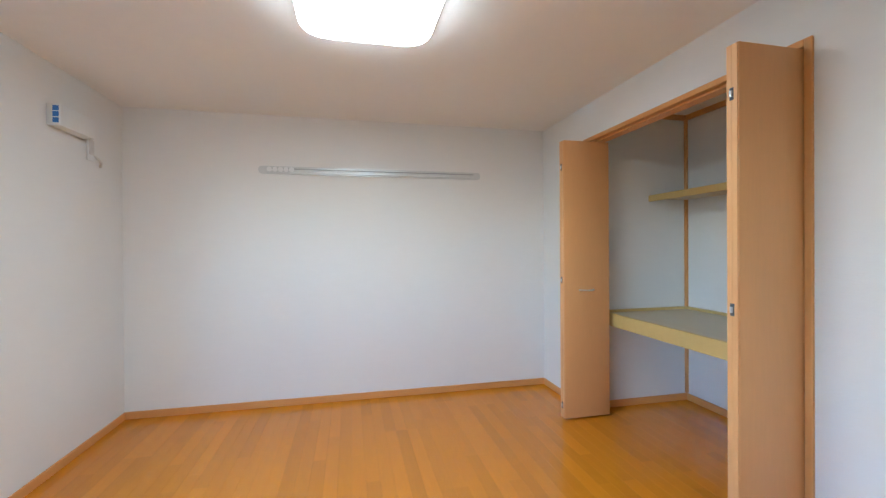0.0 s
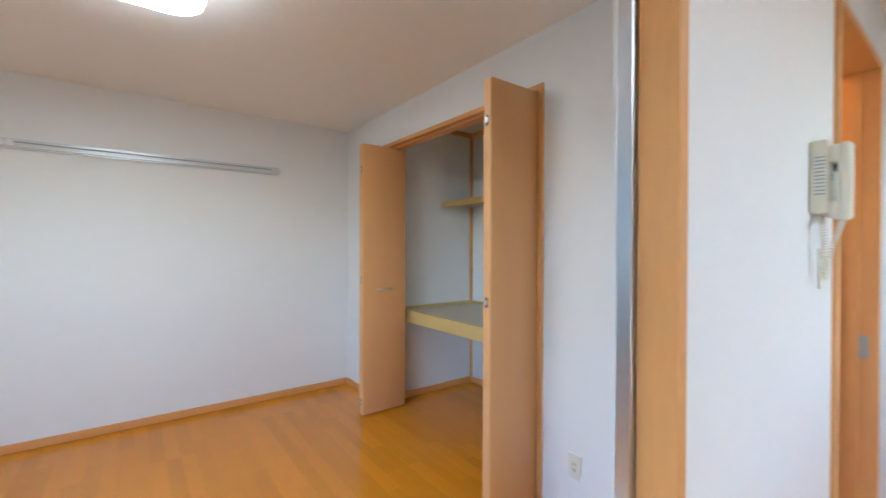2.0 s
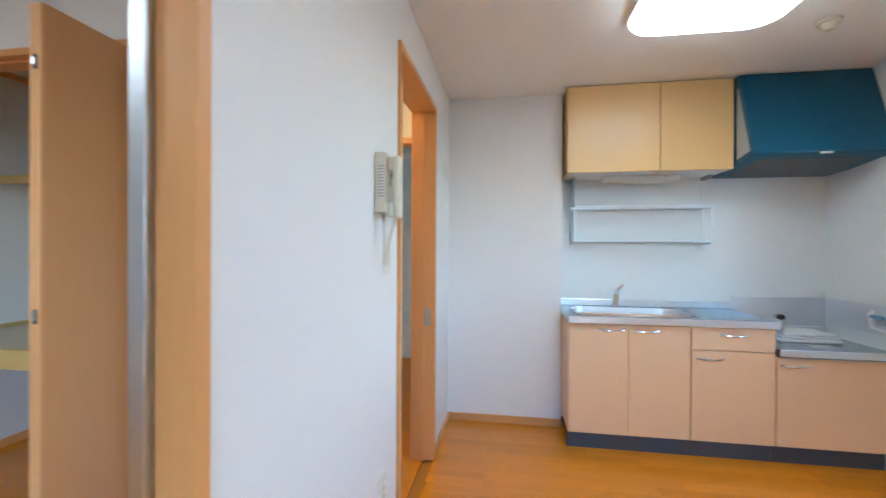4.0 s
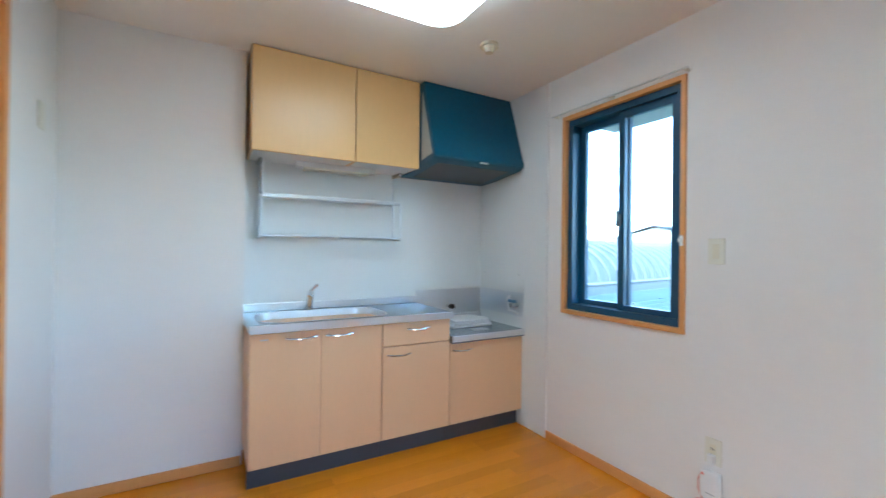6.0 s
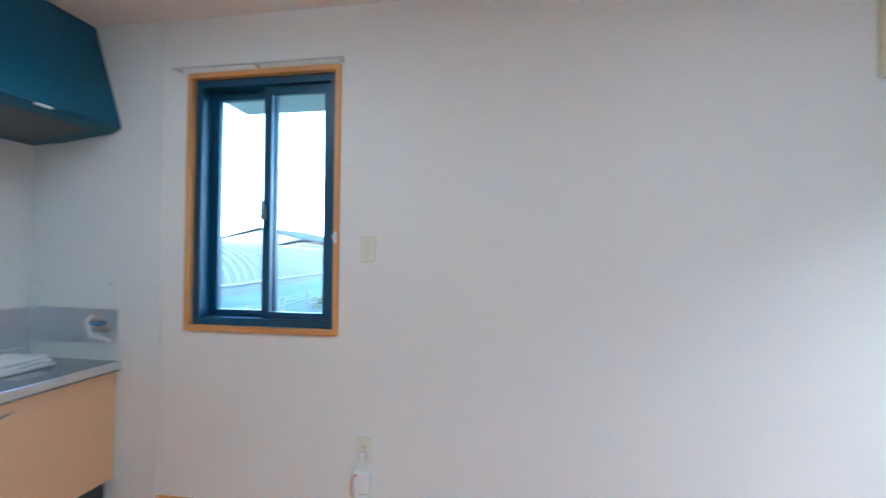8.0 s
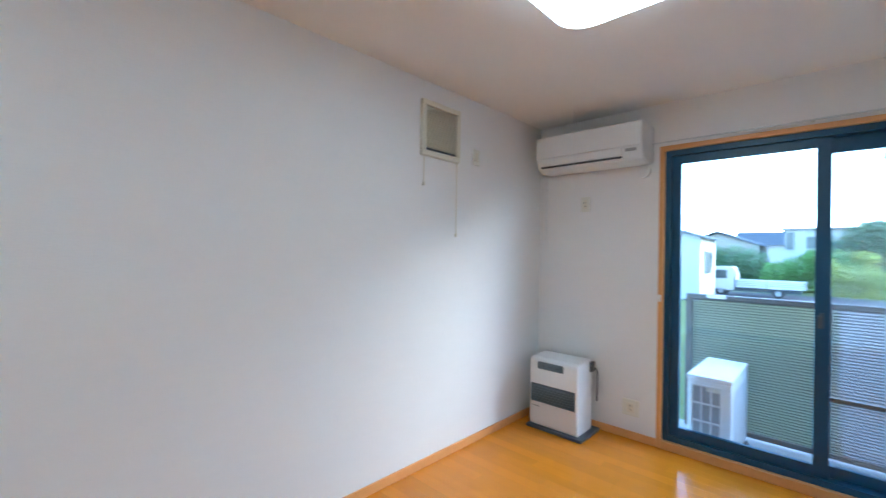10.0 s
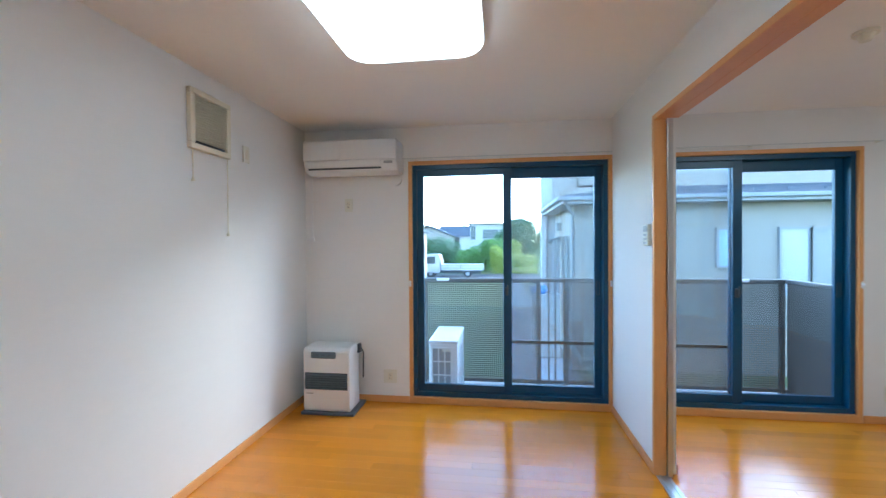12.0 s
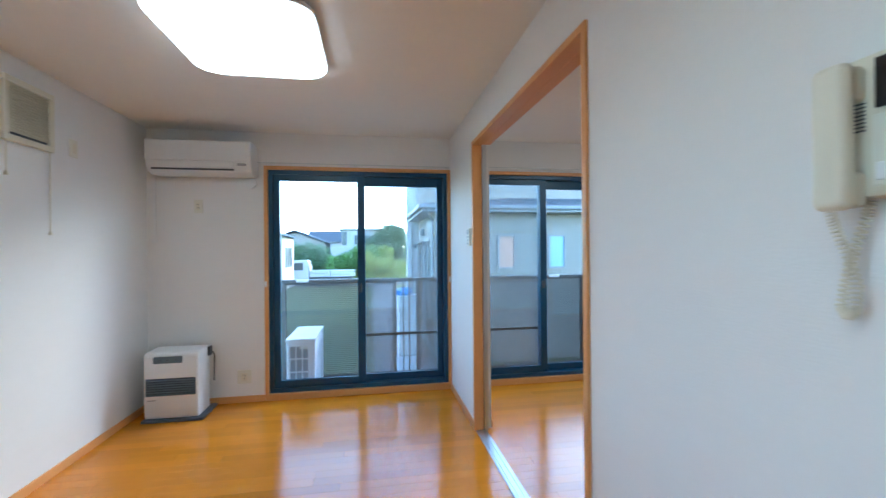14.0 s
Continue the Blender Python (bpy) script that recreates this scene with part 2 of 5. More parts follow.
RAILING = paint("bronze_grey_railing", (0.11, 0.11, 0.105), 0.45, 0.3, vary=0.06)
SIDING = paint("house_siding", (0.27, 0.25, 0.225), 0.7, scale=2, vary=0.05, bump=0.1, bump_scale=30, stretch=(0.4, 0.4, 5))
SIDING2 = paint("house_siding_upper", (0.26, 0.235, 0.21), 0.7, scale=2, vary=0.05, bump=0.3, bump_scale=30, stretch=(0.4, 0.4, 5))
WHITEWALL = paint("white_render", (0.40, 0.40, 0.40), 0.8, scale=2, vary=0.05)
ROOF = paint("slate_roof", (0.075, 0.085, 0.10), 0.7, spec=0.15, scale=3, vary=0.12, stretch=(1, 6, 6))
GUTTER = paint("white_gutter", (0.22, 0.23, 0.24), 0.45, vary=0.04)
WINFRAME = paint("far_window_frame", (0.24, 0.25, 0.26), 0.45, 0.0)
WINDARK = paint("far_window_pane", (0.06, 0.08, 0.08), 0.3)
PINKPANE = paint("pink_frosted_pane", (0.52, 0.28, 0.22), 0.25, vary=0.05)
BLUEPANE = paint("blue_frosted_pane", (0.26, 0.42, 0.56), 0.3, vary=0.05)
ASPHALT = paint("asphalt", (0.07, 0.072, 0.076), 0.9, spec=0.15, scale=6, vary=0.2, bump=0.3, bump_scale=60)
GROUND = paint("grassy_ground", (0.135, 0.17, 0.07), 0.9, spec=0.1, scale=1.2, vary=0.35, bump=0.6, bump_scale=12)
BARK = paint("bark", (0.1, 0.075, 0.05), 0.9, scale=8, vary=0.3, bump=0.5, bump_scale=30)
LEAF = paint("leaf", (0.12, 0.24, 0.05), 0.55, scale=3, vary=0.15, per_island=0.35)
LEAFDARK = paint("dark_leaf", (0.075, 0.15, 0.06), 0.55, scale=3, vary=0.15, per_island=0.35)
LEAFYELLOW = paint("yellow_green_leaf", (0.28, 0.34, 0.05), 0.55, scale=3, vary=0.15, per_island=0.35)
STRAW = paint("dry_weed", (0.24, 0.22, 0.09), 0.7, scale=3, vary=0.2, per_island=0.3)
TRUCKWHITE = paint("truck_white_paint", (0.6, 0.6, 0.6), 0.25, vary=0.02)
FILM = paint("greenhouse_film", (0.14, 0.165, 0.175), 0.6, spec=0.1, scale=1, vary=0.08)
FILMRIB = paint("greenhouse_rib", (0.24, 0.26, 0.27), 0.6, spec=0.1)
FENCEBLUE = paint("pale_blue_fence", (0.15, 0.22, 0.24), 0.6, spec=0.1, vary=0.05)
BLUETARP = paint("blue_sheet", (0.04, 0.25, 0.6), 0.5, vary=0.1)

# ---- the shell of the flat ----
WX, EX, PT = -2.585, 3.324, 0.12        # west wall face, far wall of the second room, partition thickness
CY, KY, KB, H = -3.425, -5.0, -5.19, 2.35  # closet wall face, wing wall face, kitchen back wall, ceiling
HALL_X, HALL_Y = 1.0, -5.05


def structure(name, bm, material, label, category):
    return part(name, bm, material, None, label, category=category, kind="structure")


floor_living = structure("floor_living", slab(WX - 0.02, PT / 2, KB - 0.02, 0.02, -0.14, -0.012), SUBFLOOR,
                         "glossy orange-brown strip wood floor of the living kitchen", "floor")
floor_bedroom = structure("floor_bedroom", slab(PT / 2 + 0.002, EX + 0.02, -4.42, 0.02, -0.14, -0.012), SUBFLOOR,
                          "glossy orange-brown strip wood floor of the bedroom", "floor")
floor_hall = structure("floor_hall", slab(PT / 2 + 0.002, HALL_X + 0.1, -6.6, -4.425, -0.14, -0.004), BOARD,
                       "orange-brown wood floor of the hallway", "floor")
structure("floor_hall_strip", slab(PT / 2 + 0.002, HALL_X - 0.07, -4.42, CY - 0.125, -0.011, -0.003), BOARD,
          "orange-brown wood floor beside the closet", "floor")

W1 = (-1.632, -0.022, 0.05, 2.03)        # balcony window of the living room
W2 = (0.142, 1.752, 0.05, 2.03)          # balcony window of the bedroom
W3 = (-4.275, -3.538, 0.868, 2.06)        # kitchen window, along the west wall
structure("wall_north", pierced("y", 0.0, 0.15, WX - 0.15, EX + 0.15, -0.14, 2.6, [W1, W2]), WALLPAPER,
          "white textured wallpaper wall with two balcony windows", "wall")
structure("wall_west", pierced("x", WX - 0.15, WX, KB - 0.15, 0.0, -0.14, 2.6, [W3]), WALLPAPER,
          "long white wallpaper wall with the kitchen window", "wall")
structure("wall_kitchen_back", slab(WX, 0.0, KB - 0.12, KB, -0.14, 2.6), KITCHEN_PANEL,
          "pale smooth kitchen panel wall behind the sink", "wall")
structure("wall_wing", slab(-0.81, 0.0, KB, KY, -0.14, 2.6), WALLPAPER, "white wallpaper wall beside the kitchen unit", "wall")
OPEN = (-2.53, -0.90, -0.14, 2.09)       # opening to the bedroom
HALLDOOR = (-4.417, -3.588, -0.14, 2.092)
structure("wall_partition", pierced("x", 0.0, PT, KB - 0.12, 0.0, -0.14, 2.6, [OPEN, HALLDOOR]), WALLPAPER,
          "white wallpaper partition with a wide opening and a doorway", "wall")
structure("wall_east", slab(EX, EX + 0.15, -4.7, 0.0, -0.14, 2.6), WALLPAPER, "white wallpaper wall of the bedroom", "wall")
CLO = (1.02, 2.63, -0.14, 2.09)         # closet opening
structure("wall_closet", pierced("y", CY - 0.12, CY, PT, EX, -0.14, 2.6, [CLO]), WALLPAPER,
          "white wallpaper wall with a wide closet opening", "wall")
structure("wall_closet_back", slab(0.93, EX, -4.51, -4.39, -0.14, 2.6), WALLPAPER, "white wall at the back of the closet", "wall")
structure("wall_closet_end", slab(2.68, 2.78, -4.39, CY - 0.12, -0.14, 2.6), WALLPAPER, "white end wall of the closet", "wall")
structure("wall_closet_side", slab(0.93, 1.0, -4.39, CY - 0.12, -0.14, 2.6), WALLPAPER, "white side wall of the closet", "wall")
structure("wall_hall_east", slab(HALL_X, HALL_X + 0.1, -5.05, -4.51, -0.14, 2.6), HALLWALL, "plain hallway wall", "wall")
HD2 = (0.155, 1.005, -0.14, 2.095)
structure("wall_hall_end", pierced("y", HALL_Y - 0.1, HALL_Y, PT, HALL_X + 0.1, -0.14, 2.6, [HD2]), HALLWALL,
          "hallway end wall with a doorway", "wall")
structure("wall_washroom", box(box(slab(PT - 0.1, PT, -6.6, -5.31, -0.14, 2.6), 1.6, 1.7, -6.6, -5.15, -0.14, 2.6), PT - 0.1, 1.7, -6.7, -6.6, -0.14, 2.6),
          WALLPAPER, "plain white walls of the room past the hallway", "wall")
structure("floor_washroom", slab(HALL_X + 0.1, 1.6, -6.6, -5.15, -0.14, -0.004), BOARD, "wood floor past the hallway", "floor")
structure("ceiling", slab(WX - 0.15, EX + 0.15, -6.7, 0.15, 2.35, 2.5), CEILPAPER, "white textured paper ceiling", "ceiling")
structure("roof_over_flat", slab(WX - 0.55, EX + 0.6, -7.0, 0.35, 2.62, 2.75), ROOF, "flat roof slab over the flat", "roof")


def skirting(name, pieces):
    bm = bmesh.new()
    for p in pieces:
        box(bm, *p, 0.0, 0.055, 0.003, 1)
    structure(name, bm, SKIRT, "light oak skirting board along the wall foot", "skirting")


skirting("baseboard_west", [(WX, WX + 0.012, -4.42, 0.0)])
skirting("baseboard_north", [(WX + 0.012, -1.66, -0.012, 0.0)])
skirting("baseboard_partition", [(-0.012, 0.0, -0.90, 0.0), (-0.012, 0.0, -3.59, -2.53), (-0.012, 0.0, KY, -4.415)])
skirting("baseboard_wing", [(-0.805, -0.012, KY, KY + 0.012)])
skirting("baseboard_bedroom_north", [(1.785, EX, -0.012, 0.0)])
skirting("baseboard_bedroom_east", [(EX - 0.012, EX, CY, -0.012)])
skirting("baseboard_bedroom_closet_wall", [(PT, 1.015, CY, CY + 0.012), (2.635, EX - 0.012, CY, CY + 0.012)])
skirting("baseboard_bedroom_partition", [(PT, PT + 0.012, -0.90, -0.012), (PT, PT + 0.012, CY + 0.012, -2.53)])
skirting("baseboard_closet", [(2.668, 2.68, -4.39, -3.545), (1.0, 2.668, -4.39, -4.378)])


def casing(name, axis, lo, hi, u0, u1, z1, label, w=0.028, z0=0.0, sill=False):
    """A timber lining round an opening: two jambs and a head, standing proud of the wall faces."""
    head = thing(name, ((lo + hi) / 2, (u0 + u1) / 2, z0) if axis == "x" else ((u0 + u1) / 2, (lo + hi) / 2, z0),
                 label, "door casing" if not sill else "window casing", kind="structure")

    def bit(nm, a, b, c, d):
        part(nm, slab(*((lo, hi, a, b) if axis == "x" else (a, b, lo, hi)), c, d, 0.0025, 1), TRIM, head)
    bit("jamb", u0 - w, u0, z0, z1 + w)
    bit("jamb", u1, u1 + w, z0, z1 + w)
    bit("head", u0, u1, z1, z1 + w)
    if sill:
        bit("sill", u0, u1, z0, z0 + w)
    return head


structure("skirting_bead", slab(WX, WX + 0.012, -4.445, -4.42, 0.0, H, 0.004), WHITEPLASTIC,
          "white joint strip where the kitchen panel ends", "trim")
structure("kitchen_side_panel", slab(WX, WX + 0.006, KB, -4.445, 0.0, H), KITCHEN_PANEL,
          "pale smooth kitchen panel on the side wall", "wall")

op = casing("opening_casing", "x", -0.012, 0.058, -2.50, -0.93, 2.06, "light oak lining of the wide opening between the rooms", 0.03)
part("door_stop", slab(0.0595, 0.089, -2.512, -2.488, 0.0, 2.06, 0.002, 1), ALU, op, "silver aluminium door channel")
part("door_stop", slab(0.0595, 0.089, -0.942, -0.918, 0.0, 2.06, 0.002, 1), ALU, op, "silver aluminium door channel")
part("top_track", slab(0.0595, 0.119, -2.488, -0.942, 2.062, 2.089, 0.002, 1), TRIM, op)
track = bmesh.new()
box(track, 0.0, 0.075, -2.50, -0.93, -0.004, 0.004, 0.001, 1)
for gx in (0.018, 0.05):
    box(track, gx, gx + 0.006, -2.50, -0.93, 0.004, 0.008)
structure("floor_track", track, ALU, "silver aluminium sliding door track in the floor", "door track")

hd = casing("hall_door_casing", "x", -0.014, PT + 0.014, -4.385, -3.62, 2.06, "light oak door lining to the hallway", 0.032)
part("door_stop", slab(0.05, 0.085, -4.385, -4.37, 0.0, 2.06), TRIM, hd)
part("strike_plate", slab(0.018, 0.048, -4.386, -4.383, 0.80, 0.90, 0.001, 1), GREYPLASTIC, hd, "grey metal strike plate")
casing("closet_casing", "y", CY - 0.125, CY + 0.012, 1.05, 2.60, 2.06, "light oak lining of the closet opening", 0.03)
casing("hall_end_casing", "y", HALL_Y - 0.11, HALL_Y + 0.012, 0.2, 0.96, 2.05, "light oak lining of a doorway in the hall", 0.045)


# ---- windows ----
def side_box(bm, side, u0, u1, d0, d1, z0, z1, bevel=0.0):
    """side n: along x, outward +y. side w: along y, outward -x."""
    if side == "n":
        return box(bm, u0, u1, d0, d1, z0, z1, bevel, 1)
    return box(bm, WX - d1, WX - d0, u0, u1, z0, z1, bevel, 1)


def sb(side, *a):
    return side_box(bmesh.new(), side, *a)


def sash_window(name, side, u0, u1, z0, z1, label, stile, net_left):
    base = ((u0 + u1) / 2, 0.08, z0) if side == "n" else (WX - 0.08, (u0 + u1) / 2, z0)
    w = thing(name, base, label, "window", kind="structure")
    f = 0.04
    outer = bmesh.new()
    side_box(outer, side, u0, u0 + f, 0.02, 0.15, z0, z1)
    side_box(outer, side, u1 - f, u1, 0.02, 0.15, z0, z1)
    side_box(outer, side, u0 + f, u1 - f, 0.02, 0.15, z1 - f, z1)
    side_box(outer, side, u0 + f, u1 - f, 0.02, 0.15, z0, z0 + f)
    part("window_frame", outer, SASH, w)
    mid = (u0 + u1) / 2
    near, far = (0.045, 0.09) if side == "n" else (0.09, 0.045)
    meet = 0.068 if side == "n" else stile          # width of the two meeting stiles
    drop = 0.03 if side == "n" else 0.0             # deeper head rail of the second sash
    a0, a1, b0, b1 = u0 + f, mid + meet / 2, mid - meet / 2, u1 - f
    foot = stile * (1.15 if side == "n" else 0.75)
    for u, v, d, head in ((a0, a1, near, stile), (b0, b1, far, stile + drop)):
        s = bmesh.new()
        zz0, zz1 = z0 + f, z1 - f
        left, right = (stile, meet) if u == a0 else (meet, stile)
        side_box(s, side, u, u + left, d, d + 0.03, zz0, zz1, 0.002)
        side_box(s, side, v - right, v, d, d + 0.03, zz0, zz1, 0.002)
        side_box(s, side, u + left, v - right, d, d + 0.03, zz1 - head, zz1, 0.002)
        side_box(s, side, u + left, v - right, d, d + 0.03, zz0, zz0 + foot, 0.002)
        so = part("sash", s, SASH, w)
        g = part("pane", sb(side, u + left - 0.005, v - right + 0.005, d + 0.012, d + 0.017, zz0 + foot - 0.005, zz1 - head + 0.005), GLASS, so, "clear glass pane")
        g.visible_shadow = False
    lock = bmesh.new()
    zc = z0 + (z1 - z0) * 0.46
    side_box(lock, side, mid - 0.02, mid + 0.005, 0.02, 0.05, zc - 0.04, zc + 0.03, 0.004)
    side_box(lock, side, mid - 0.008, mid + 0.004, 0.005, 0.022, zc - 0.015, zc + 0.05, 0.004)
    part("crescent_lock", lock, DARKPLASTIC, w, "dark crescent lock")
    if side == "n":
        pull = bmesh.new()
        for a, b, c, e in ((-0.014, -0.009, -0.055, 0.055), (0.009, 0.014, -0.055, 0.055), (-0.009, 0.009, 0.05, 0.055), (-0.009, 0.009, -0.055, -0.05)):
            side_box(pull, side, b1 - stile / 2 + a, b1 - stile / 2 + b, far - 0.004, far, 0.98 + c, 0.98 + e)
        part("finger_pull", pull, DARKPLASTIC, w, "dark recessed finger pull")
    if net_left is not None:
        nu0, nu1 = (u0 + 0.02, mid + 0.03) if net_left else (mid - 0.03, u1 - 0.02)
        s = bmesh.new()
        side_box(s, side, nu0, nu0 + 0.028, 0.128, 0.146, z0 + f, z1 - f)
        side_box(s, side, nu1 - 0.028, nu1, 0.128, 0.146, z0 + f, z1 - f)
        side_box(s, side, nu0 + 0.028, nu1 - 0.028, 0.128, 0.146, z1 - f - 0.03, z1 - f)
        side_box(s, side, nu0 + 0.028, nu1 - 0.028, 0.128, 0.146, z0 + f, z0 + f + 0.03)
        side_box(s, side, nu0 + 0.028, nu1 - 0.028, 0.13, 0.144, 0.50, 0.525)
        so = part("screen_frame", s, RAILING, w, "slim insect screen frame with a middle bar")
        g = part("net", sb(side, nu0 + 0.02, nu1 - 0.02, 0.136, 0.138, z0 + f + 0.02, z1 - f - 0.02), NET, so, "fine grey insect net")
        g.visible_shadow = False
    return w


win1 = sash_window("window_1", "n", *W1, "dark aluminium sliding balcony window with an insect screen", 0.055, False)
win2 = sash_window("window_2", "n", *W2, "dark aluminium sliding balcony window of the bedroom", 0.055, True)
win3 = sash_window("window_3", "w", *W3, "dark aluminium sliding kitchen window", 0.04, None)
for nm, side, (u0, u1, z0, z1) in (("window_casing_living", "n", W1), ("window_casing_bedroom", "n", W2), ("window_casing_kitchen", "w", W3)):
    t = 0.026 if side == "n" else 0.021
    base = ((u0 + u1) / 2, 0.0, z0) if side == "n" else (WX, (u0 + u1) / 2, z0)
    c = thing(nm, base, "light oak casing round the window", "window casing", kind="structure")
    part("jamb", sb(side, u0 - t, u0 + 0.004, -0.012, 0.022, z0 - 0.05 * (side == "n") - t * (side == "w"), z1 + t, 0.002), TRIM, c)
    part("jamb", sb(side, u1 - 0.004, min(u1 + t, -0.0005) if nm == "window_casing_living" else u1 + t, -0.012, 0.022, z0 - 0.05 * (side == "n") - t * (side == "w"), z1 + t, 0.002), TRIM, c)
    part("head", sb(side, u0, u1, -0.012, 0.022, z1 - 0.004, z1 + t, 0.002), TRIM, c)
    part("sill", sb(side, u0, u1, -0.014, 0.024, z0 - (0.05 if side == "n" else t), z0 + 0.004, 0.002), TRIM, c)


def curtain_rail(side, u0, u1, z):
    base = ((u0 + u1) / 2, 0.0, z) if side == "n" else (WX, (u0 + u1) / 2, z)
    c = thing("curtain_rail", base, "thin pale curtain rail fixed above the window", "curtain rail", "curtain rails")
    part("rail", sb(side, u0, u1, -0.045, -0.034, z - 0.004, z + 0.004, 0.002), RAILGREY, c)
    for u in (u0 + 0.02, (u0 + u1) / 2, u1 - 0.02):
        part("bracket", sb(side, u - 0.008, u + 0.008, -0.034, 0.0, z - 0.006, z + 0.006), IVORY, c)


curtain_rail("n", -1.74, -0.01, 2.075)
curtain_rail("n", 0.13, 1.88, 2.085)
curtain_rail("w", -4.36, -3.49, 2.095)


def holdback(side, u, z):
    hb = thing("curtain_hook", (u, 0.0, z) if side == "n" else (WX, u, z), "small white curtain tie hook on the casing", "hook", "curtain hooks")
    part("plate", sb(side, u - 0.008, u + 0.008, -0.022, -0.013, z - 0.025, z + 0.025, 0.003), WHITEPLASTIC, hb)
    part("knob", sb(side, u - 0.006, u + 0.006, -0.04, -0.022, z - 0.008, z + 0.012, 0.004), WHITEPLASTIC, hb)


holdback("n", -1.645, 1.02)
holdback("n", -0.011, 1.03)
holdback("n", 1.765, 1.03)
holdback("w", -3.53, 1.29)


# ---- lamps ----
def ceiling_light(x, y, w, d, shade=LAMPGLOW):
    lamp = thing("ceiling_light", (x, y, H), "square white ceiling light with rounded corners, switched on", "ceiling light", "ceiling lights")
    base = prism(bmesh.new(), [(x + a, y + b) for a, b in rounded(w * 0.9, d * 0.9, 0.08)], "z", 2.33, H)
    part("base", base, LAMPRIM, lamp)
    rim = prism(bmesh.new(), [(x + a, y + b) for a, b in rounded(w, d, 0.125)], "z", 2.312, 2.33)
    part("rim", rim, LAMPRIM, lamp)
    bm = bmesh.new()
    rings = []
    for k, (z, s) in enumerate(((2.312, 0.985), (2.298, 0.98), (2.286, 0.955), (2.277, 0.90), (2.272, 0.8))):
        rings.append([bm.verts.new((x + a * s, y + b * s, z)) for a, b in rounded(w, d, 0.125)])
    for r, q in zip(rings, rings[1:]):
        for i in range(len(r)):
            bm.faces.new((r[i], r[(i + 1) % len(r)], q[(i + 1) % len(r)], q[i]))
    bm.faces.new(rings[-1])
    part("shade", bm, shade, lamp, "glowing white plastic shade", smooth=True)


ceiling_light(-1.305, -1.735, 0.69, 0.74)
ceiling_light(-1.31, -3.80, 0.66, 0.66, LAMPGLOW_KITCHEN)
ceiling_light(1.54, -1.75, 0.62, 0.62, LAMPGLOW_BED)
cord = thing("pull_cord", (-2.145, -0.06, 1.72), "thin white pull cord with a small weight hanging from the ceiling", "pull cord")
part("string", rod(bmesh.new(), (-2.145, -0.30, 1.86), (-2.145, -0.30, H), 0.0015, 6), WHITEPLASTIC, cord)
part("weight", rod(bmesh.new(), (-2.145, -0.30, 1.825), (-2.145, -0.30, 1.86), 0.007, 10, 0.004), WHITEPLASTIC, cord, smooth=True)


def smoke_alarm(x, y):
    s = thing("smoke_alarm", (x, y, H), "small round cream smoke detector on the ceiling", "smoke alarm", "smoke alarms")
    part("base", rod(bmesh.new(), (x, y, H - 0.015), (x, y, H), 0.05, 24), CREAM, s, smooth=True)
    part("head", rod(bmesh.new(), (x, y, H - 0.045), (x, y, H - 0.015), 0.022, 20, 0.036), CREAM, s, smooth=True)


smoke_alarm(-1.94, -4.22)
smoke_alarm(0.837, -1.227)
hl = thing("hall_light", (0.55, -4.3, H), "small warm round ceiling light in the hallway", "ceiling light")
part("base", rod(bmesh.new(), (0.55, -4.3, H - 0.02), (0.55, -4.3, H), 0.09, 24), LAMPRIM, hl, smooth=True)
part("shade", rod(bmesh.new(), (0.55, -4.3, H - 0.07), (0.55, -4.3, H - 0.02), 0.06, 24, 0.085), glow("warm_lamp_glow", (1.0, 0.62, 0.28), 3.0), hl, smooth=True)

# washroom door, ajar
leaf = thing("washroom_door", (0.95, -5.14, 0.01), "white flush door standing open into the room past the hallway", "door")
lf = bmesh.new()
box(lf, 0.0, 0.78, -0.034, 0.0, 0.01, 2.03, 0.003, 1)
hnd = bmesh.new()
rod(hnd, (0.72, 0.0, 0.98), (0.72, 0.045, 0.98), 0.009)
rod(hnd, (0.725, 0.045, 0.98), (0.62, 0.045, 0.98), 0.008)
swing = Matrix.Translation((0.95, -5.14, 0)) @ Matrix.Rotation(radians(254), 4, 'Z')
for b in (lf, hnd):
    bmesh.ops.transform(b, matrix=swing, verts=b.verts)
lp = part("leaf", lf, WHITEPLASTIC, leaf)
part("lever_handle", hnd, CHROME, leaf, "chrome lever handle", smooth=True)


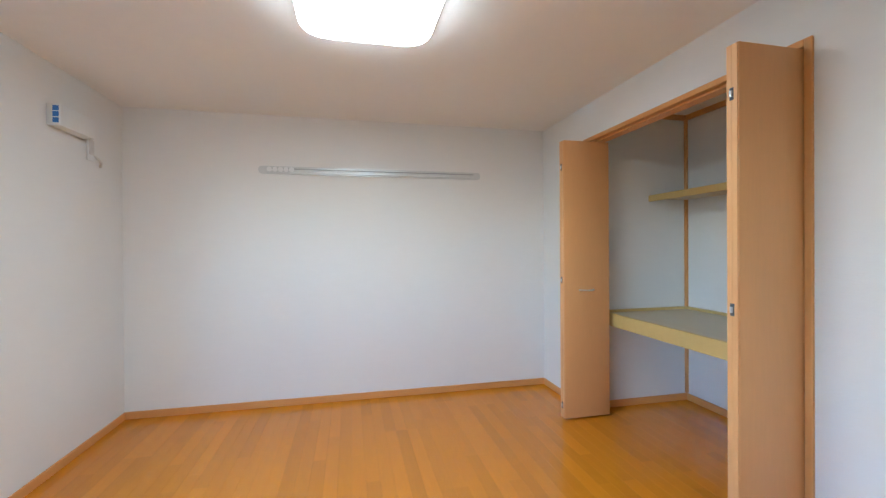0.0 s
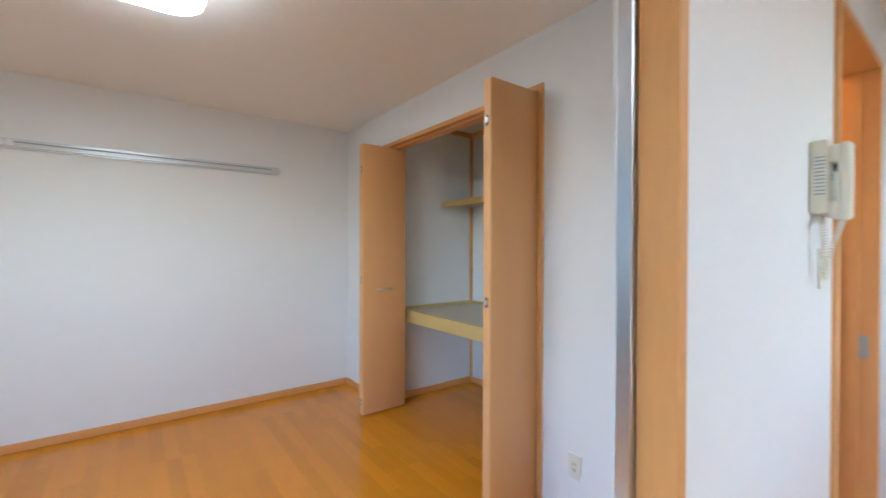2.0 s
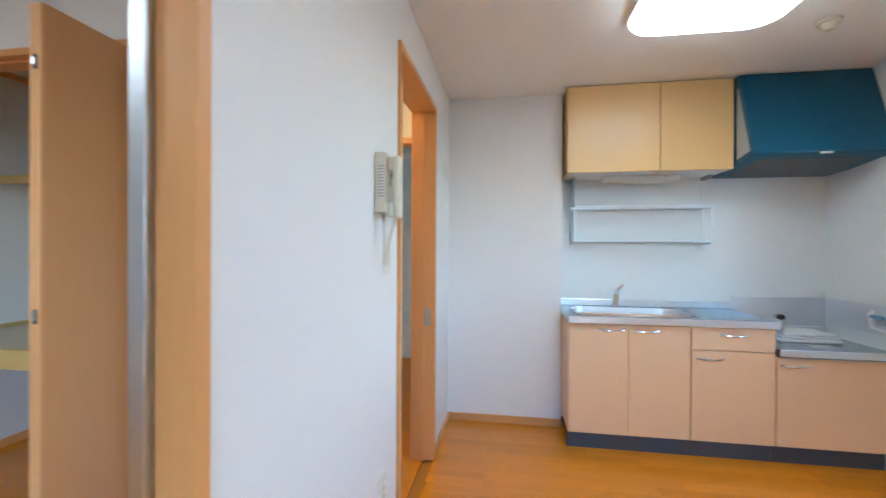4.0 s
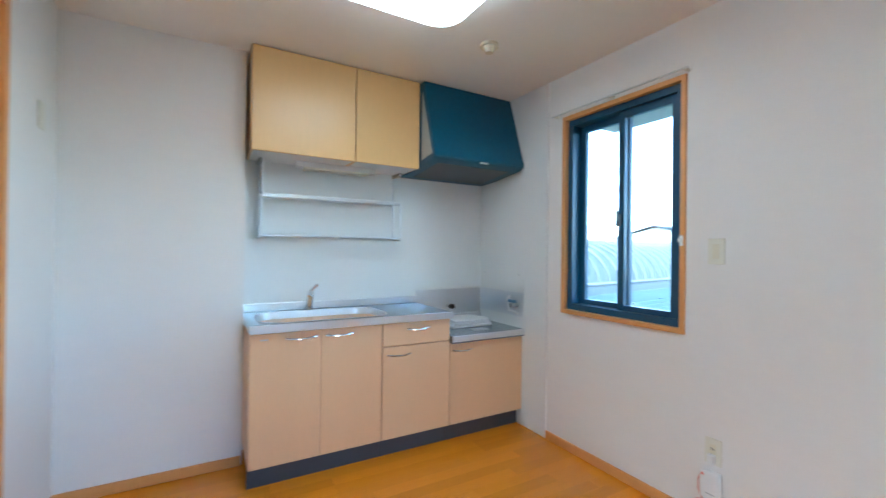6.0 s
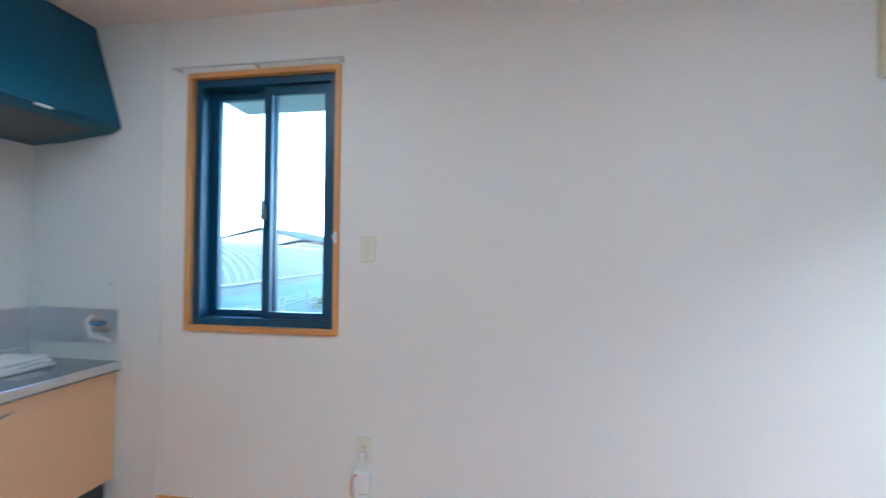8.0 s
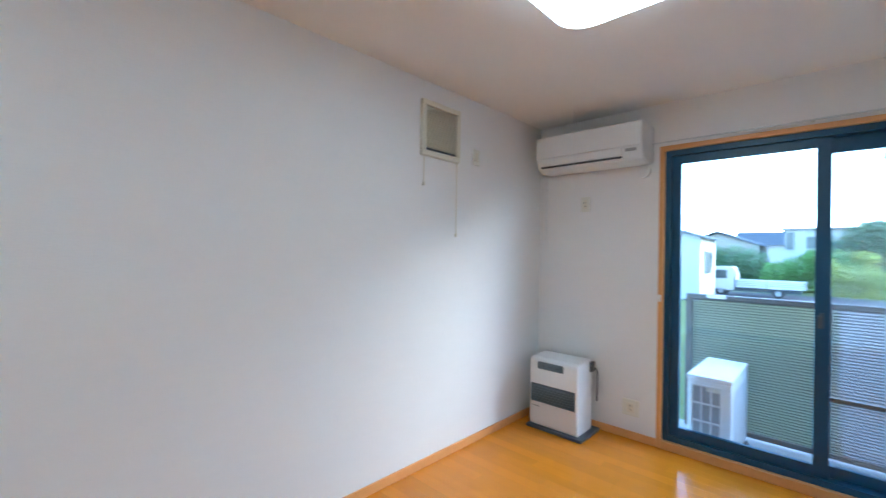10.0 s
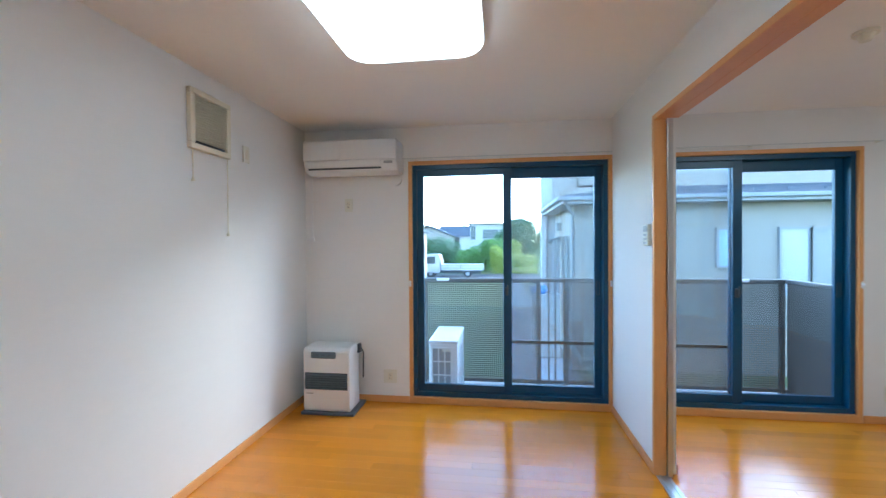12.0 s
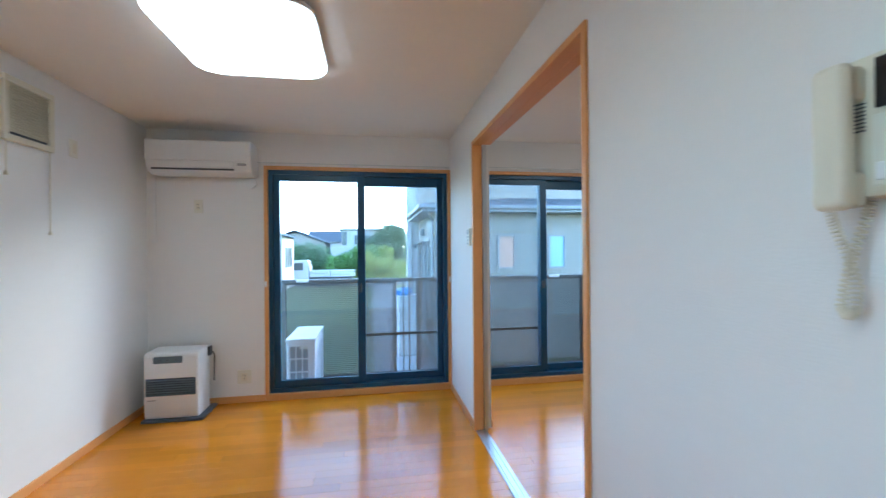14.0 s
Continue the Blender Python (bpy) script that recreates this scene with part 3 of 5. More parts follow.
# ---- closet ----
def bifold(x_near, x_far, handle_x, label, y1=-3.105):
    """Two folded leaves standing out from the closet opening."""
    d = thing("folding_door", ((x_near + x_far) / 2, -3.3, 0.012), label, "folding door", "closet folding doors")
    y0, z0, z1 = y1 - 0.37, 0.015, 2.053
    for k, (a, b) in enumerate(((x_near, x_near + 0.03), (x_far - 0.03, x_far))):
        lf = part("leaf", slab(a, b, y0, y1, z0, z1, 0.005, 2), DOORWOOD, d, "light brown wood veneer leaf", smooth=True)
        part("edge_strip", slab(a + 0.004, b - 0.004, y1 - 0.001, y1 + 0.004, z0 + 0.004, z1 - 0.004), DOOREDGE, lf)
    for z in (0.11, 1.03, 1.86):
        h = bmesh.new()
        xm = (x_near + x_far) / 2
        box(h, xm - 0.009, xm + 0.009, y1 + 0.003, y1 + 0.007, z - 0.024, z + 0.024, 0.002, 1)
        hg = part("hinge", h, DARKPLASTIC, d, "silver and dark hinge")
        part("knuckle", rod(bmesh.new(), (xm, y1 + 0.009, z - 0.011), (xm, y1 + 0.009, z + 0.011), 0.0055), ALU, hg)
    hx, sgn = handle_x
    h = bmesh.new()
    pts = [(hx + sgn * (0.004 + 0.03 * math.sin(math.pi * k / 8)), y1 - 0.235 + 0.12 * k / 8, 0.955) for k in range(9)]
    tube(h, pts, 0.0065)
    part("handle", h, STEEL, d, "curved satin metal pull handle", smooth=True)


bifold(1.052, 1.105, (1.105, 1), "light brown wooden folding closet door folded open")
bifold(2.518, 2.578, (2.518, -1), "light brown wooden folding closet door folded open against the end wall", -3.188)
structure("closet_door_track", slab(1.05, 2.60, -3.51, -3.45, 2.048, 2.059), TRIM, "brown folding door track", "door track")

sh = thing("closet_shelf", (1.84, -4.0, 0.67), "deep mid-height closet shelf with a yellowish front edge", "shelf")
part("board", slab(1.0, 2.68, -4.39, -3.63, 0.70, 0.755), SHELFTOP, sh)
part("front_edge", slab(1.0, 2.68, -3.63, -3.60, 0.668, 0.765, 0.003, 1), SHELFEDGE, sh)
part("cleat", slab(2.655, 2.68, -4.39, -3.63, 0.755, 0.775), SHELFEDGE, sh)
part("cleat", slab(1.0, 2.655, -4.39, -4.365, 0.755, 0.775), SHELFEDGE, sh)
sh = thing("upper_shelf", (1.84, -4.22, 1.64), "narrow upper closet shelf with a yellowish front edge", "shelf")
part("board", slab(1.0, 2.68, -4.39, -4.05, 1.655, 1.68), SHELFTOP, sh)
part("front_edge", slab(1.0, 2.68, -4.05, -4.028, 1.635, 1.685, 0.003, 1), SHELFEDGE, sh)
mold = bmesh.new()
box(mold, 2.66, 2.68, -4.37, -3.545, 2.31, H)
box(mold, 1.0, 2.68, -4.39, -4.37, 2.31, H)
box(mold, 2.66, 2.68, -4.39, -4.37, 0.06, 2.31)
structure("closet_molding", mold, TRIM, "slim brown wood molding in the closet corners", "trim")

# ---- things on the bedroom walls ----
rail = thing("picture_rail", (EX, -1.88, 1.88), "long pale grey rail with sliding white hooks on the wall", "hanging rail")
part("back_plate", prism(bmesh.new(), [(-1.88 + a, 1.908 + b) for a, b in rounded(1.85, 0.062, 0.028)], "x", EX - 0.014, EX), RAILGREY, rail, smooth=True)
part("channel", slab(EX - 0.022, EX - 0.012, -2.74, -1.02, 1.916, 1.924, 0.002, 1), GREYPLASTIC, rail)
part("lip", slab(EX - 0.02, EX - 0.012, -2.74, -1.02, 1.885, 1.898, 0.003, 1), RAILGREY, rail)
for k in range(5):
    part("hook", rod(bmesh.new(), (EX - 0.03, -1.04 - 0.042 * k, 1.912), (EX - 0.012, -1.04 - 0.042 * k, 1.912), 0.02, 14, 0.018), WHITEPLASTIC, rail, "white plastic sliding hook", smooth=True)
pin = thing("wall_pin", (EX, -1.6, 2.085), "tiny white pin in the wall above the rail", "pin")
part("head", rod(bmesh.new(), (EX - 0.018, -1.6, 2.085), (EX, -1.6, 2.085), 0.011, 12, 0.006), WHITEPLASTIC, pin)

acs = thing("air_conditioner_bracket", (2.7, 0.0, 1.98), "white plastic wall sleeve with three blue squares printed on its end", "wall box")
part("body", slab(2.53, 2.86, -0.07, 0.0, 1.985, 2.11, 0.006), WHITEPLASTIC, acs)
for k in range(3):
    part("blue_square", slab(2.526, 2.531, -0.062, -0.034, 2.000 + 0.034 * k, 2.028 + 0.034 * k), BLUEPRINT, acs, "blue printed square")
scuff = thing("pipe_hole_cover", (2.93, 0.0, 1.9), "scuffed pale pipe cover plate on the wall", "cover plate")
part("plate", slab(2.89, 2.97, -0.012, 0.0, 1.86, 2.02, 0.006), WHITEPLASTIC, scuff)
part("scuff", slab(2.90, 2.955, -0.0145, -0.012, 1.90, 2.0, 0.001), STAIN, scuff)
part("clip", tube(bmesh.new(), [(2.96, -0.01, 1.90), (2.98, -0.03, 1.875), (3.0, -0.03, 1.86), (3.03, -0.01, 1.84)], 0.008), STAIN, scuff, smooth=True)


# ---- plates ----
def wall_plate(side, u, z, w, h, label, kind_, name, plane=None, toggle=True):
    """side n: north wall, w: west wall, p: partition west face, c: closet wall, k: wing wall."""
    def at(bm, u0, u1, d0, d1, z0, z1, bev=0.0):
        b = {"n": (u0, u1, -d1, -d0), "w": (WX + d0, WX + d1, u0, u1), "p": (-d1, -d0, u0, u1),
             "c": (u0, u1, CY + d0, CY + d1), "k": (u0, u1, KY + d0, KY + d1)}[side]
        return box(bm, *b, z0, z1, bev, 2)
    base = {"n": (u, 0, z), "w": (WX, u, z), "p": (0, u, z), "c": (u, CY, z), "k": (u, KY, z)}[side]
    t = thing(name, base, label, kind_, kind_ + "s")
    part("plate", at(bmesh.new(), u - w / 2, u + w / 2, 0, 0.008, z - h / 2, z + h / 2, 0.003), IVORY, t)
    if toggle:
        part("insert", at(bmesh.new(), u - w * 0.2, u + w * 0.2, 0.008, 0.012, z - h * 0.28, z + h * 0.28, 0.002), CREAM, t)
        if kind_ == "socket":
            for dz in (-0.013, 0.013):
                slots = bmesh.new()
                at(slots, u - 0.007, u - 0.004, 0.0115, 0.0128, z + dz - 0.005, z + dz + 0.005)
                at(slots, u + 0.004, u + 0.007, 0.0115, 0.0128, z + dz - 0.004, z + dz + 0.004)
                part("slot", slots, DARKPLASTIC, t)
    return t


wall_plate("w", -3.38, 1.24, 0.07, 0.115, "ivory light switch plate beside the kitchen window", "switch", "light_switch")
wall_plate("w", -3.385, 0.353, 0.07, 0.115, "ivory wall socket with a plug in it", "socket", "wall_socket")
wall_plate("w", -0.868, 1.965, 0.07, 0.11, "ivory switch plate high on the wall beside the vent", "switch", "light_switch")
wall_plate("n", -2.187, 1.695, 0.07, 0.115, "ivory socket plate under the air conditioner", "socket", "wall_socket")
wall_plate("n", -1.828, 0.221, 0.115, 0.115, "wide ivory socket plate low on the wall", "socket", "wall_socket")
wall_plate("n", 1.957, 0.222, 0.07, 0.115, "ivory socket plate low on the bedroom wall", "socket", "wall_socket")
wall_plate("c", 0.83, 0.285, 0.07, 0.115, "ivory socket plate low on the closet wall", "socket", "wall_socket")
wall_plate("p", -3.44, 1.225, 0.07, 0.12, "ivory light switch plate under the intercom", "switch", "light_switch")
wall_plate("p", -3.39, 0.40, 0.07, 0.115, "ivory socket plate low on the partition", "socket", "wall_socket")
rc = thing("heating_remote", (0.0, -0.825, 1.34), "ivory wall remote panel with a grey display beside the opening", "remote panel")
part("body", slab(-0.024, 0.0, -0.865, -0.785, 1.335, 1.465, 0.005), IVORY, rc)
part("display", slab(-0.0265, -0.023, -0.855, -0.795, 1.42, 1.455, 0.001), GREYPLASTIC, rc, "grey display")
for k in range(3):
    for j in range(2):
        part("button", slab(-0.027, -0.023, -0.852 + 0.032 * j, -0.828 + 0.032 * j, 1.345 + 0.024 * k, 1.36 + 0.024 * k, 0.001), GREYPLASTIC, rc)
wall_plate("p", -4.778, 1.785, 0.07, 0.115, "ivory blank plate high on the partition", "plate", "blank_plate", toggle=False)

plug = thing("plug_adapter", (WX, -3.39, 0.21), "white plug-in adapter with a small pink cord on the wall", "adapter")
part("body", slab(WX, WX + 0.04, -3.425, -3.35, 0.15, 0.268, 0.007), WHITEPLASTIC, plug)
part("indicator", rod(bmesh.new(), (WX + 0.039, -3.412, 0.255), (WX + 0.042, -3.412, 0.255), 0.006, 10), paint("red_indicator", (0.75, 0.25, 0.22), 0.4), plug, "small red indicator")
part("vent_lines", slab(WX + 0.0395, WX + 0.041, -3.40, -3.36, 0.175, 0.178), GREYPLASTIC, plug)
part("plug", slab(WX + 0.01, WX + 0.035, -3.4, -3.37, 0.305, 0.345, 0.005), WHITEPLASTIC, plug)
part("cord", tube(bmesh.new(), [(WX + 0.02, -3.42, 0.26), (WX + 0.03, -3.435, 0.22), (WX + 0.02, -3.44, 0.17), (WX + 0.015, -3.425, 0.13), (WX + 0.012, -3.45, 0.115)], 0.004), paint("pink_cord", (0.7, 0.4, 0.36), 0.5), plug, smooth=True)

# ---- vent with cords ----
v = thing("wall_vent", (WX, -1.23, 1.89), "beige louvred wall vent with two pull cords", "vent")
vf = bmesh.new()
box(vf, WX, WX + 0.03, -1.40, -1.06, 2.195, 2.228, 0.004, 1)
box(vf, WX, WX + 0.03, -1.40, -1.06, 1.892, 1.925, 0.004, 1)
box(vf, WX, WX + 0.03, -1.40, -1.365, 1.925, 2.195, 0.004, 1)
box(vf, WX, WX + 0.03, -1.095, -1.06, 1.925, 2.195, 0.004, 1)
part("frame", vf, CREAM, v)
part("backing", slab(WX, WX + 0.006, -1.365, -1.095, 1.925, 2.195), VENTBEIGE, v)
part("damper", slab(WX + 0.006, WX + 0.012, -1.365, -1.095, 1.926, 1.943), DARKPLASTIC, v, "dark damper gap")
for k in range(18):
    z = 1.948 + 0.0138 * k
    s = prism(bmesh.new(), [(WX + 0.012, z + 0.011), (WX + 0.024, z - 0.002), (WX + 0.026, z + 0.002), (WX + 0.013, z + 0.0135)], "y", -1.365, -1.095)
    part("slat", s, VENTBEIGE, v)
for y, z in ((-1.37, 1.735), (-1.075, 1.435)):
    c = part("cord", rod(bmesh.new(), (WX + 0.012, y, z), (WX + 0.012, y, 1.9), 0.003, 6), CREAM, v)
    part("bob", rod(bmesh.new(), (WX + 0.012, y, z - 0.022), (WX + 0.012, y, z), 0.011, 12, 0.005), CREAM, c, smooth=True)

# ---- air conditioner ----
ac = thing("air_conditioner", (-2.09, 0.0, 1.93), "white wall air conditioner, slightly glossy, above the heater", "air conditioner")
prof = [(0.0, 1.945), (-0.15, 1.935), (-0.215, 1.955), (-0.24, 2.0), (-0.25, 2.08), (-0.25, 2.185), (-0.235, 2.205), (0.0, 2.205)]
bm = prism(bmesh.new(), prof, "x", -2.48, -1.70)
bmesh.ops.bevel(bm, geom=bm.edges[:], offset=0.008, segments=2, affect='EDGES')
part("body", bm, WHITEPLASTIC, ac, smooth=True)
part("front_panel", slab(-2.478, -1.702, -0.258, -0.249, 2.035, 2.196, 0.004), WHITEPLASTIC, ac)
fl = prism(bmesh.new(), [(-0.247, 2.03), (-0.2535, 2.028), (-0.245, 1.985), (-0.236, 1.978)], "x", -2.44, -1.83)
part("flap", fl, WHITEPLASTIC, ac)
part("outlet_slot", prism(bmesh.new(), [(-0.2405, 1.977), (-0.236, 1.979), (-0.231, 1.967), (-0.235, 1.964)], "x", -2.44, -1.83), DARKPLASTIC, ac, "dark air outlet slot")
part("status_window", slab(-1.80, -1.73, -0.262, -0.255, 2.0, 2.02, 0.002), GREYPLASTIC, ac)
pc = thing("pipe_cover", (-1.75, 0.0, 1.88), "white pipe sleeve cap under the air conditioner", "pipe cap")
part("cap", rod(bmesh.new(), (-1.76, -0.03, 1.90), (-1.76, 0.0, 1.90), 0.045, 20), WHITEPLASTIC, pc, smooth=True)
dr = thing("cable_cover", (-2.52, 0.0, 1.4), "thin white cable duct running down the wall", "cable duct")
part("duct", slab(-2.532, -2.512, -0.012, 0.0, 1.42, 1.94, 0.003), WHITEPLASTIC, dr)
part("end_box", slab(-2.545, -2.50, -0.018, 0.0, 1.385, 1.42, 0.004), WHITEPLASTIC, dr)

# ---- heater ----
ht = thing("oil_heater", (-2.25, -0.2, 0.0), "white floor-standing oil fan heater on a dark base", "heater")
part("base_tray", slab(-2.475, -2.035, -0.35, -0.03, 0.0, 0.022, 0.006), DARKPLASTIC, ht, "dark grey base tray")
cab = prism(bmesh.new(), [(-0.315, 0.022), (-0.33, 0.05), (-0.33, 0.505), (-0.31, 0.53), (-0.10, 0.535), (-0.09, 0.525), (-0.09, 0.022)], "x", -2.458, -2.075)
bmesh.ops.bevel(cab, geom=cab.edges[:], offset=0.006, segments=2, affect='EDGES')
part("body", cab, WHITEPLASTIC, ht, smooth=True)
part("control_panel", slab(-2.39, -2.185, -0.337, -0.327, 0.45, 0.503, 0.008), HEATERGREY, ht, "dark control panel with rounded ends")
for k in range(3):
    part("button", slab(-2.355 + 0.055 * k, -2.33 + 0.055 * k, -0.3395, -0.336, 0.473, 0.479, 0.001), KICK, ht)
part("outlet_recess", slab(-2.445, -2.092, -0.332, -0.322, 0.2, 0.335, 0.002), DARKPLASTIC, ht, "dark warm air outlet")
for k in range(7):
    z = 0.209 + 0.0182 * k
    part("louvre", prism(bmesh.new(), [(-0.331, z), (-0.342, z - 0.004), (-0.343, z), (-0.331, z + 0.006)], "x", -2.438, -2.099), HEATERGREY, ht)
part("rating_label", slab(-2.435, -2.375, -0.3315, -0.329, 0.165, 0.172), GREYPLASTIC, ht, "small grey print line")
part("fuel_pipe", tube(bmesh.new(), [(-2.07, -0.10, 0.47), (-2.05, -0.09, 0.472), (-2.044, -0.075, 0.44), (-2.05, -0.06, 0.36), (-2.056, -0.05, 0.22)], 0.006), DARKPLASTIC, ht, "dark fuel hose", smooth=True)
part("hose_fitting", slab(-2.076, -2.052, -0.14, -0.09, 0.45, 0.525, 0.006), KICK, ht)

# ---- intercom ----
ic = thing("intercom", (0.0, -3.4, 1.37), "cream video door phone with handset and coiled cord", "intercom")
part("base", slab(-0.04, 0.0, -3.52, -3.302, 1.378, 1.58, 0.008), CREAM, ic, smooth=True)
part("screen", slab(-0.044, -0.039, -3.47, -3.371, 1.50, 1.57, 0.002), BLACKGLASS, ic, "dark display screen")
part("front_plate", slab(-0.043, -0.0395, -3.51, -3.368, 1.392, 1.492, 0.002), IVORY, ic)
gr = bmesh.new()
for k in range(8):
    box(gr, -0.0415, -0.039, -3.358, -3.342, 1.472 + 0.0055 * k, 1.4745 + 0.0055 * k)
part("speaker_slots", gr, DARKPLASTIC, ic)
part("key", slab(-0.047, -0.0425, -3.385, -3.374, 1.40, 1.425, 0.002), WHITEPLASTIC, ic)
part("label_line", slab(-0.0438, -0.0425, -3.45, -3.40, 1.412, 1.415), GREYPLASTIC, ic)
hs = bmesh.new()
box(hs, -0.084, -0.056, -3.362, -3.314, 1.36, 1.57, 0.013, 4)
box(hs, -0.06, -0.038, -3.360, -3.317, 1.515, 1.566, 0.008, 2)
box(hs, -0.06, -0.038, -3.360, -3.317, 1.364, 1.415, 0.008, 2)
part("handset", hs, CREAM, ic, smooth=True)
side = bmesh.new()
for k in range(11):
    box(side, -0.035, -0.012, -3.3032, -3.3012, 1.43 + 0.01 * k, 1.434 + 0.01 * k)
part("side_slots", side, GREYPLASTIC, ic)
droop = [Vector(p) for p in ((-0.066, -3.33, 1.362), (-0.058, -3.332, 1.335), (-0.045, -3.336, 1.30), (-0.036, -3.343, 1.255), (-0.031, -3.338, 1.215),
                             (-0.03, -3.326, 1.203), (-0.03, -3.317, 1.218), (-0.03, -3.325, 1.262), (-0.028, -3.335, 1.305), (-0.022, -3.346, 1.352), (-0.02, -3.35, 1.38))]
coil = []
for k in range(721):
    s = k / 720 * (len(droop) - 1)
    i = min(int(s), len(droop) - 2)
    mid = droop[i].lerp(droop[i + 1], s - i)
    run = (droop[min(i + 2, len(droop) - 1)] - droop[max(i - 1, 0)]).normalized()
    across = run.cross(Vector((1, 0, 0))).normalized()
    ang = 2 * math.pi * 58 * k / 720
    coil.append(mid + 0.0062 * (math.cos(ang) * across + math.sin(ang) * run.cross(across)))
part("coiled_cord", tube(bmesh.new(), coil, 0.0016, 5), CREAM, ic, "cream coiled cord", smooth=True)

# ---- kitchen ----
FY = -4.66                                # front of the base units


def bow_handle(bm, x0, x1, z):
    pts = [(x0 + (x1 - x0) * k / 10, FY + 0.006 + 0.022 * math.sin(math.pi * k / 10), z - 0.004 * math.sin(math.pi * k / 10)) for k in range(11)]
    return tube(bm, pts, 0.0055, 8)


def front(parent, x0, x1, z0, z1, hx0, hx1, hz, name="door"):
    d = part(name, slab(x0, x1, FY - 0.018, FY, z0, z1, 0.002, 1), MAPLE, parent)
    part("handle", bow_handle(bmesh.new(), hx0, hx1, hz), CHROME, d, "curved chrome bow handle", smooth=True)


def base_unit(name, x0, x1, top, label):
    u = thing(name, ((x0 + x1) / 2, -4.9, 0.0), label, "kitchen cabinet", "kitchen base units")
    part("body", slab(x0, x1, KB + 0.003, FY - 0.02, 0.11, top), MAPLE, u)
    part("kick_board", slab(x0, x1, FY - 0.075, FY - 0.055, 0.0, 0.11), KICK, u, "dark blue-grey kick board")
    return u


su = base_unit("sink_base_unit", -1.518, -0.813, 0.80, "light maple sink base cabinet with two doors")
front(su, -1.165, -0.815, 0.115, 0.795, -1.14, -0.985, 0.762)
front(su, -1.517, -1.167, 0.115, 0.795, -1.34, -1.19, 0.762)
part("maker_plate", slab(-0.90, -0.865, FY, FY + 0.002, 0.76, 0.768), ALU, su, "small silver plate")
du = base_unit("drawer_base_unit", -1.978, -1.521, 0.80, "light maple base cabinet with a drawer over a door")
front(du, -1.976, -1.523, 0.662, 0.795, -1.825, -1.675, 0.755, "drawer")
front(du, -1.976, -1.523, 0.115, 0.655, -1.70, -1.55, 0.61)
sv = base_unit("stove_base_unit", -2.576, -1.982, 0.635, "lower light maple stove base cabinet with one door")
front(sv, -2.574, -1.984, 0.115, 0.63, -2.145, -1.995, 0.59)

ctop = thing("sink_counter", (-1.39, -4.92, 0.79), "stainless steel sink counter with an oval bowl and splashback", "counter")
SX0, SX1, SY0, SY1 = -1.60, -0.86, -5.10, -4.685
c = bmesh.new()
box(c, SX1, -0.811, KB + 0.002, FY + 0.02, 0.80, 0.84)
box(c, -1.985, SX0, KB + 0.002, FY + 0.02, 0.80, 0.84)
box(c, SX0, SX1, KB + 0.002, SY0, 0.80, 0.84)
box(c, SX0, SX1, SY1, FY + 0.02, 0.80, 0.84)
part("front_edge", slab(-1.987, -0.810, FY + 0.018, FY + 0.026, 0.80, 0.843, 0.003), STEEL, ctop)
part("splashback", slab(-1.985, -0.811, KB + 0.003, KB + 0.022, 0.84, 0.888, 0.004), STEEL, ctop)
b = bmesh.new()
cx, cy, w, d = (SX0 + SX1) / 2, (SY0 + SY1) / 2, SX1 - SX0, SY1 - SY0
rings = []
for s, z in ((1.0, 0.841), (0.985, 0.8435), (0.96, 0.8405), (0.94, 0.81), (0.92, 0.70), (0.86, 0.665), (0.3, 0.655)):
    rings.append([b.verts.new((cx + p * (1 - (1 - s) * d / w), cy + q * s, z)) for p, q in rounded(w, d, 0.13, 8)])
for r, q in zip(rings, rings[1:]):
    for i in range(len(r)):
        b.faces.new((r[i], r[(i + 1) % len(r)], q[(i + 1) % len(r)], q[i]))
b.faces.new(rings[-1])
corner = c
outl = rounded(w, d, 0.13, 8)
n = len(outl) // 4
for q, (ex, ey) in enumerate(((SX1, SY1), (SX0, SY1), (SX0, SY0), (SX1, SY0))):
    arc = [(cx + p, cy + r) for p, r in outl[q * n:(q + 1) * n]]
    vs = [corner.verts.new((p, r, 0.84)) for p, r in arc]
    e = corner.verts.new((ex, ey, 0.84))
    for u1, u2 in zip(vs, vs[1:]):
        corner.faces.new((e, u1, u2))
part("top", c, STEEL_TOP, ctop)
part("bowl", b, STEEL, ctop, "stainless sink bowl", smooth=True)
part("drain", rod(bmesh.new(), (cx - 0.15, cy, 0.654), (cx - 0.15, cy, 0.66), 0.05, 24), DARKPLASTIC, ctop, "dark drain")
fa = thing("kitchen_tap", (-1.20, -5.135, 0.84), "chrome single-lever kitchen tap at the sink", "tap")
part("base", rod(bmesh.new(), (-1.20, -5.13, 0.841), (-1.20, -5.13, 0.857), 0.028, 20), CHROME, fa, smooth=True)
part("body", rod(bmesh.new(), (-1.20, -5.13, 0.857), (-1.205, -5.105, 0.955), 0.02, 20), CHROME, fa, smooth=True)
part("spout", tube(bmesh.new(), [(-1.205, -5.10, 0.93), (-1.19, -5.04, 0.965), (-1.17, -4.97, 0.965), (-1.16, -4.94, 0.945)], 0.011, 12), CHROME, fa, smooth=True)
part("lever", tube(bmesh.new(), [(-1.205, -5.105, 0.955), (-1.218, -5.095, 0.98), (-1.24, -5.08, 1.005)], 0.010, 10), CHROME, fa, smooth=True)

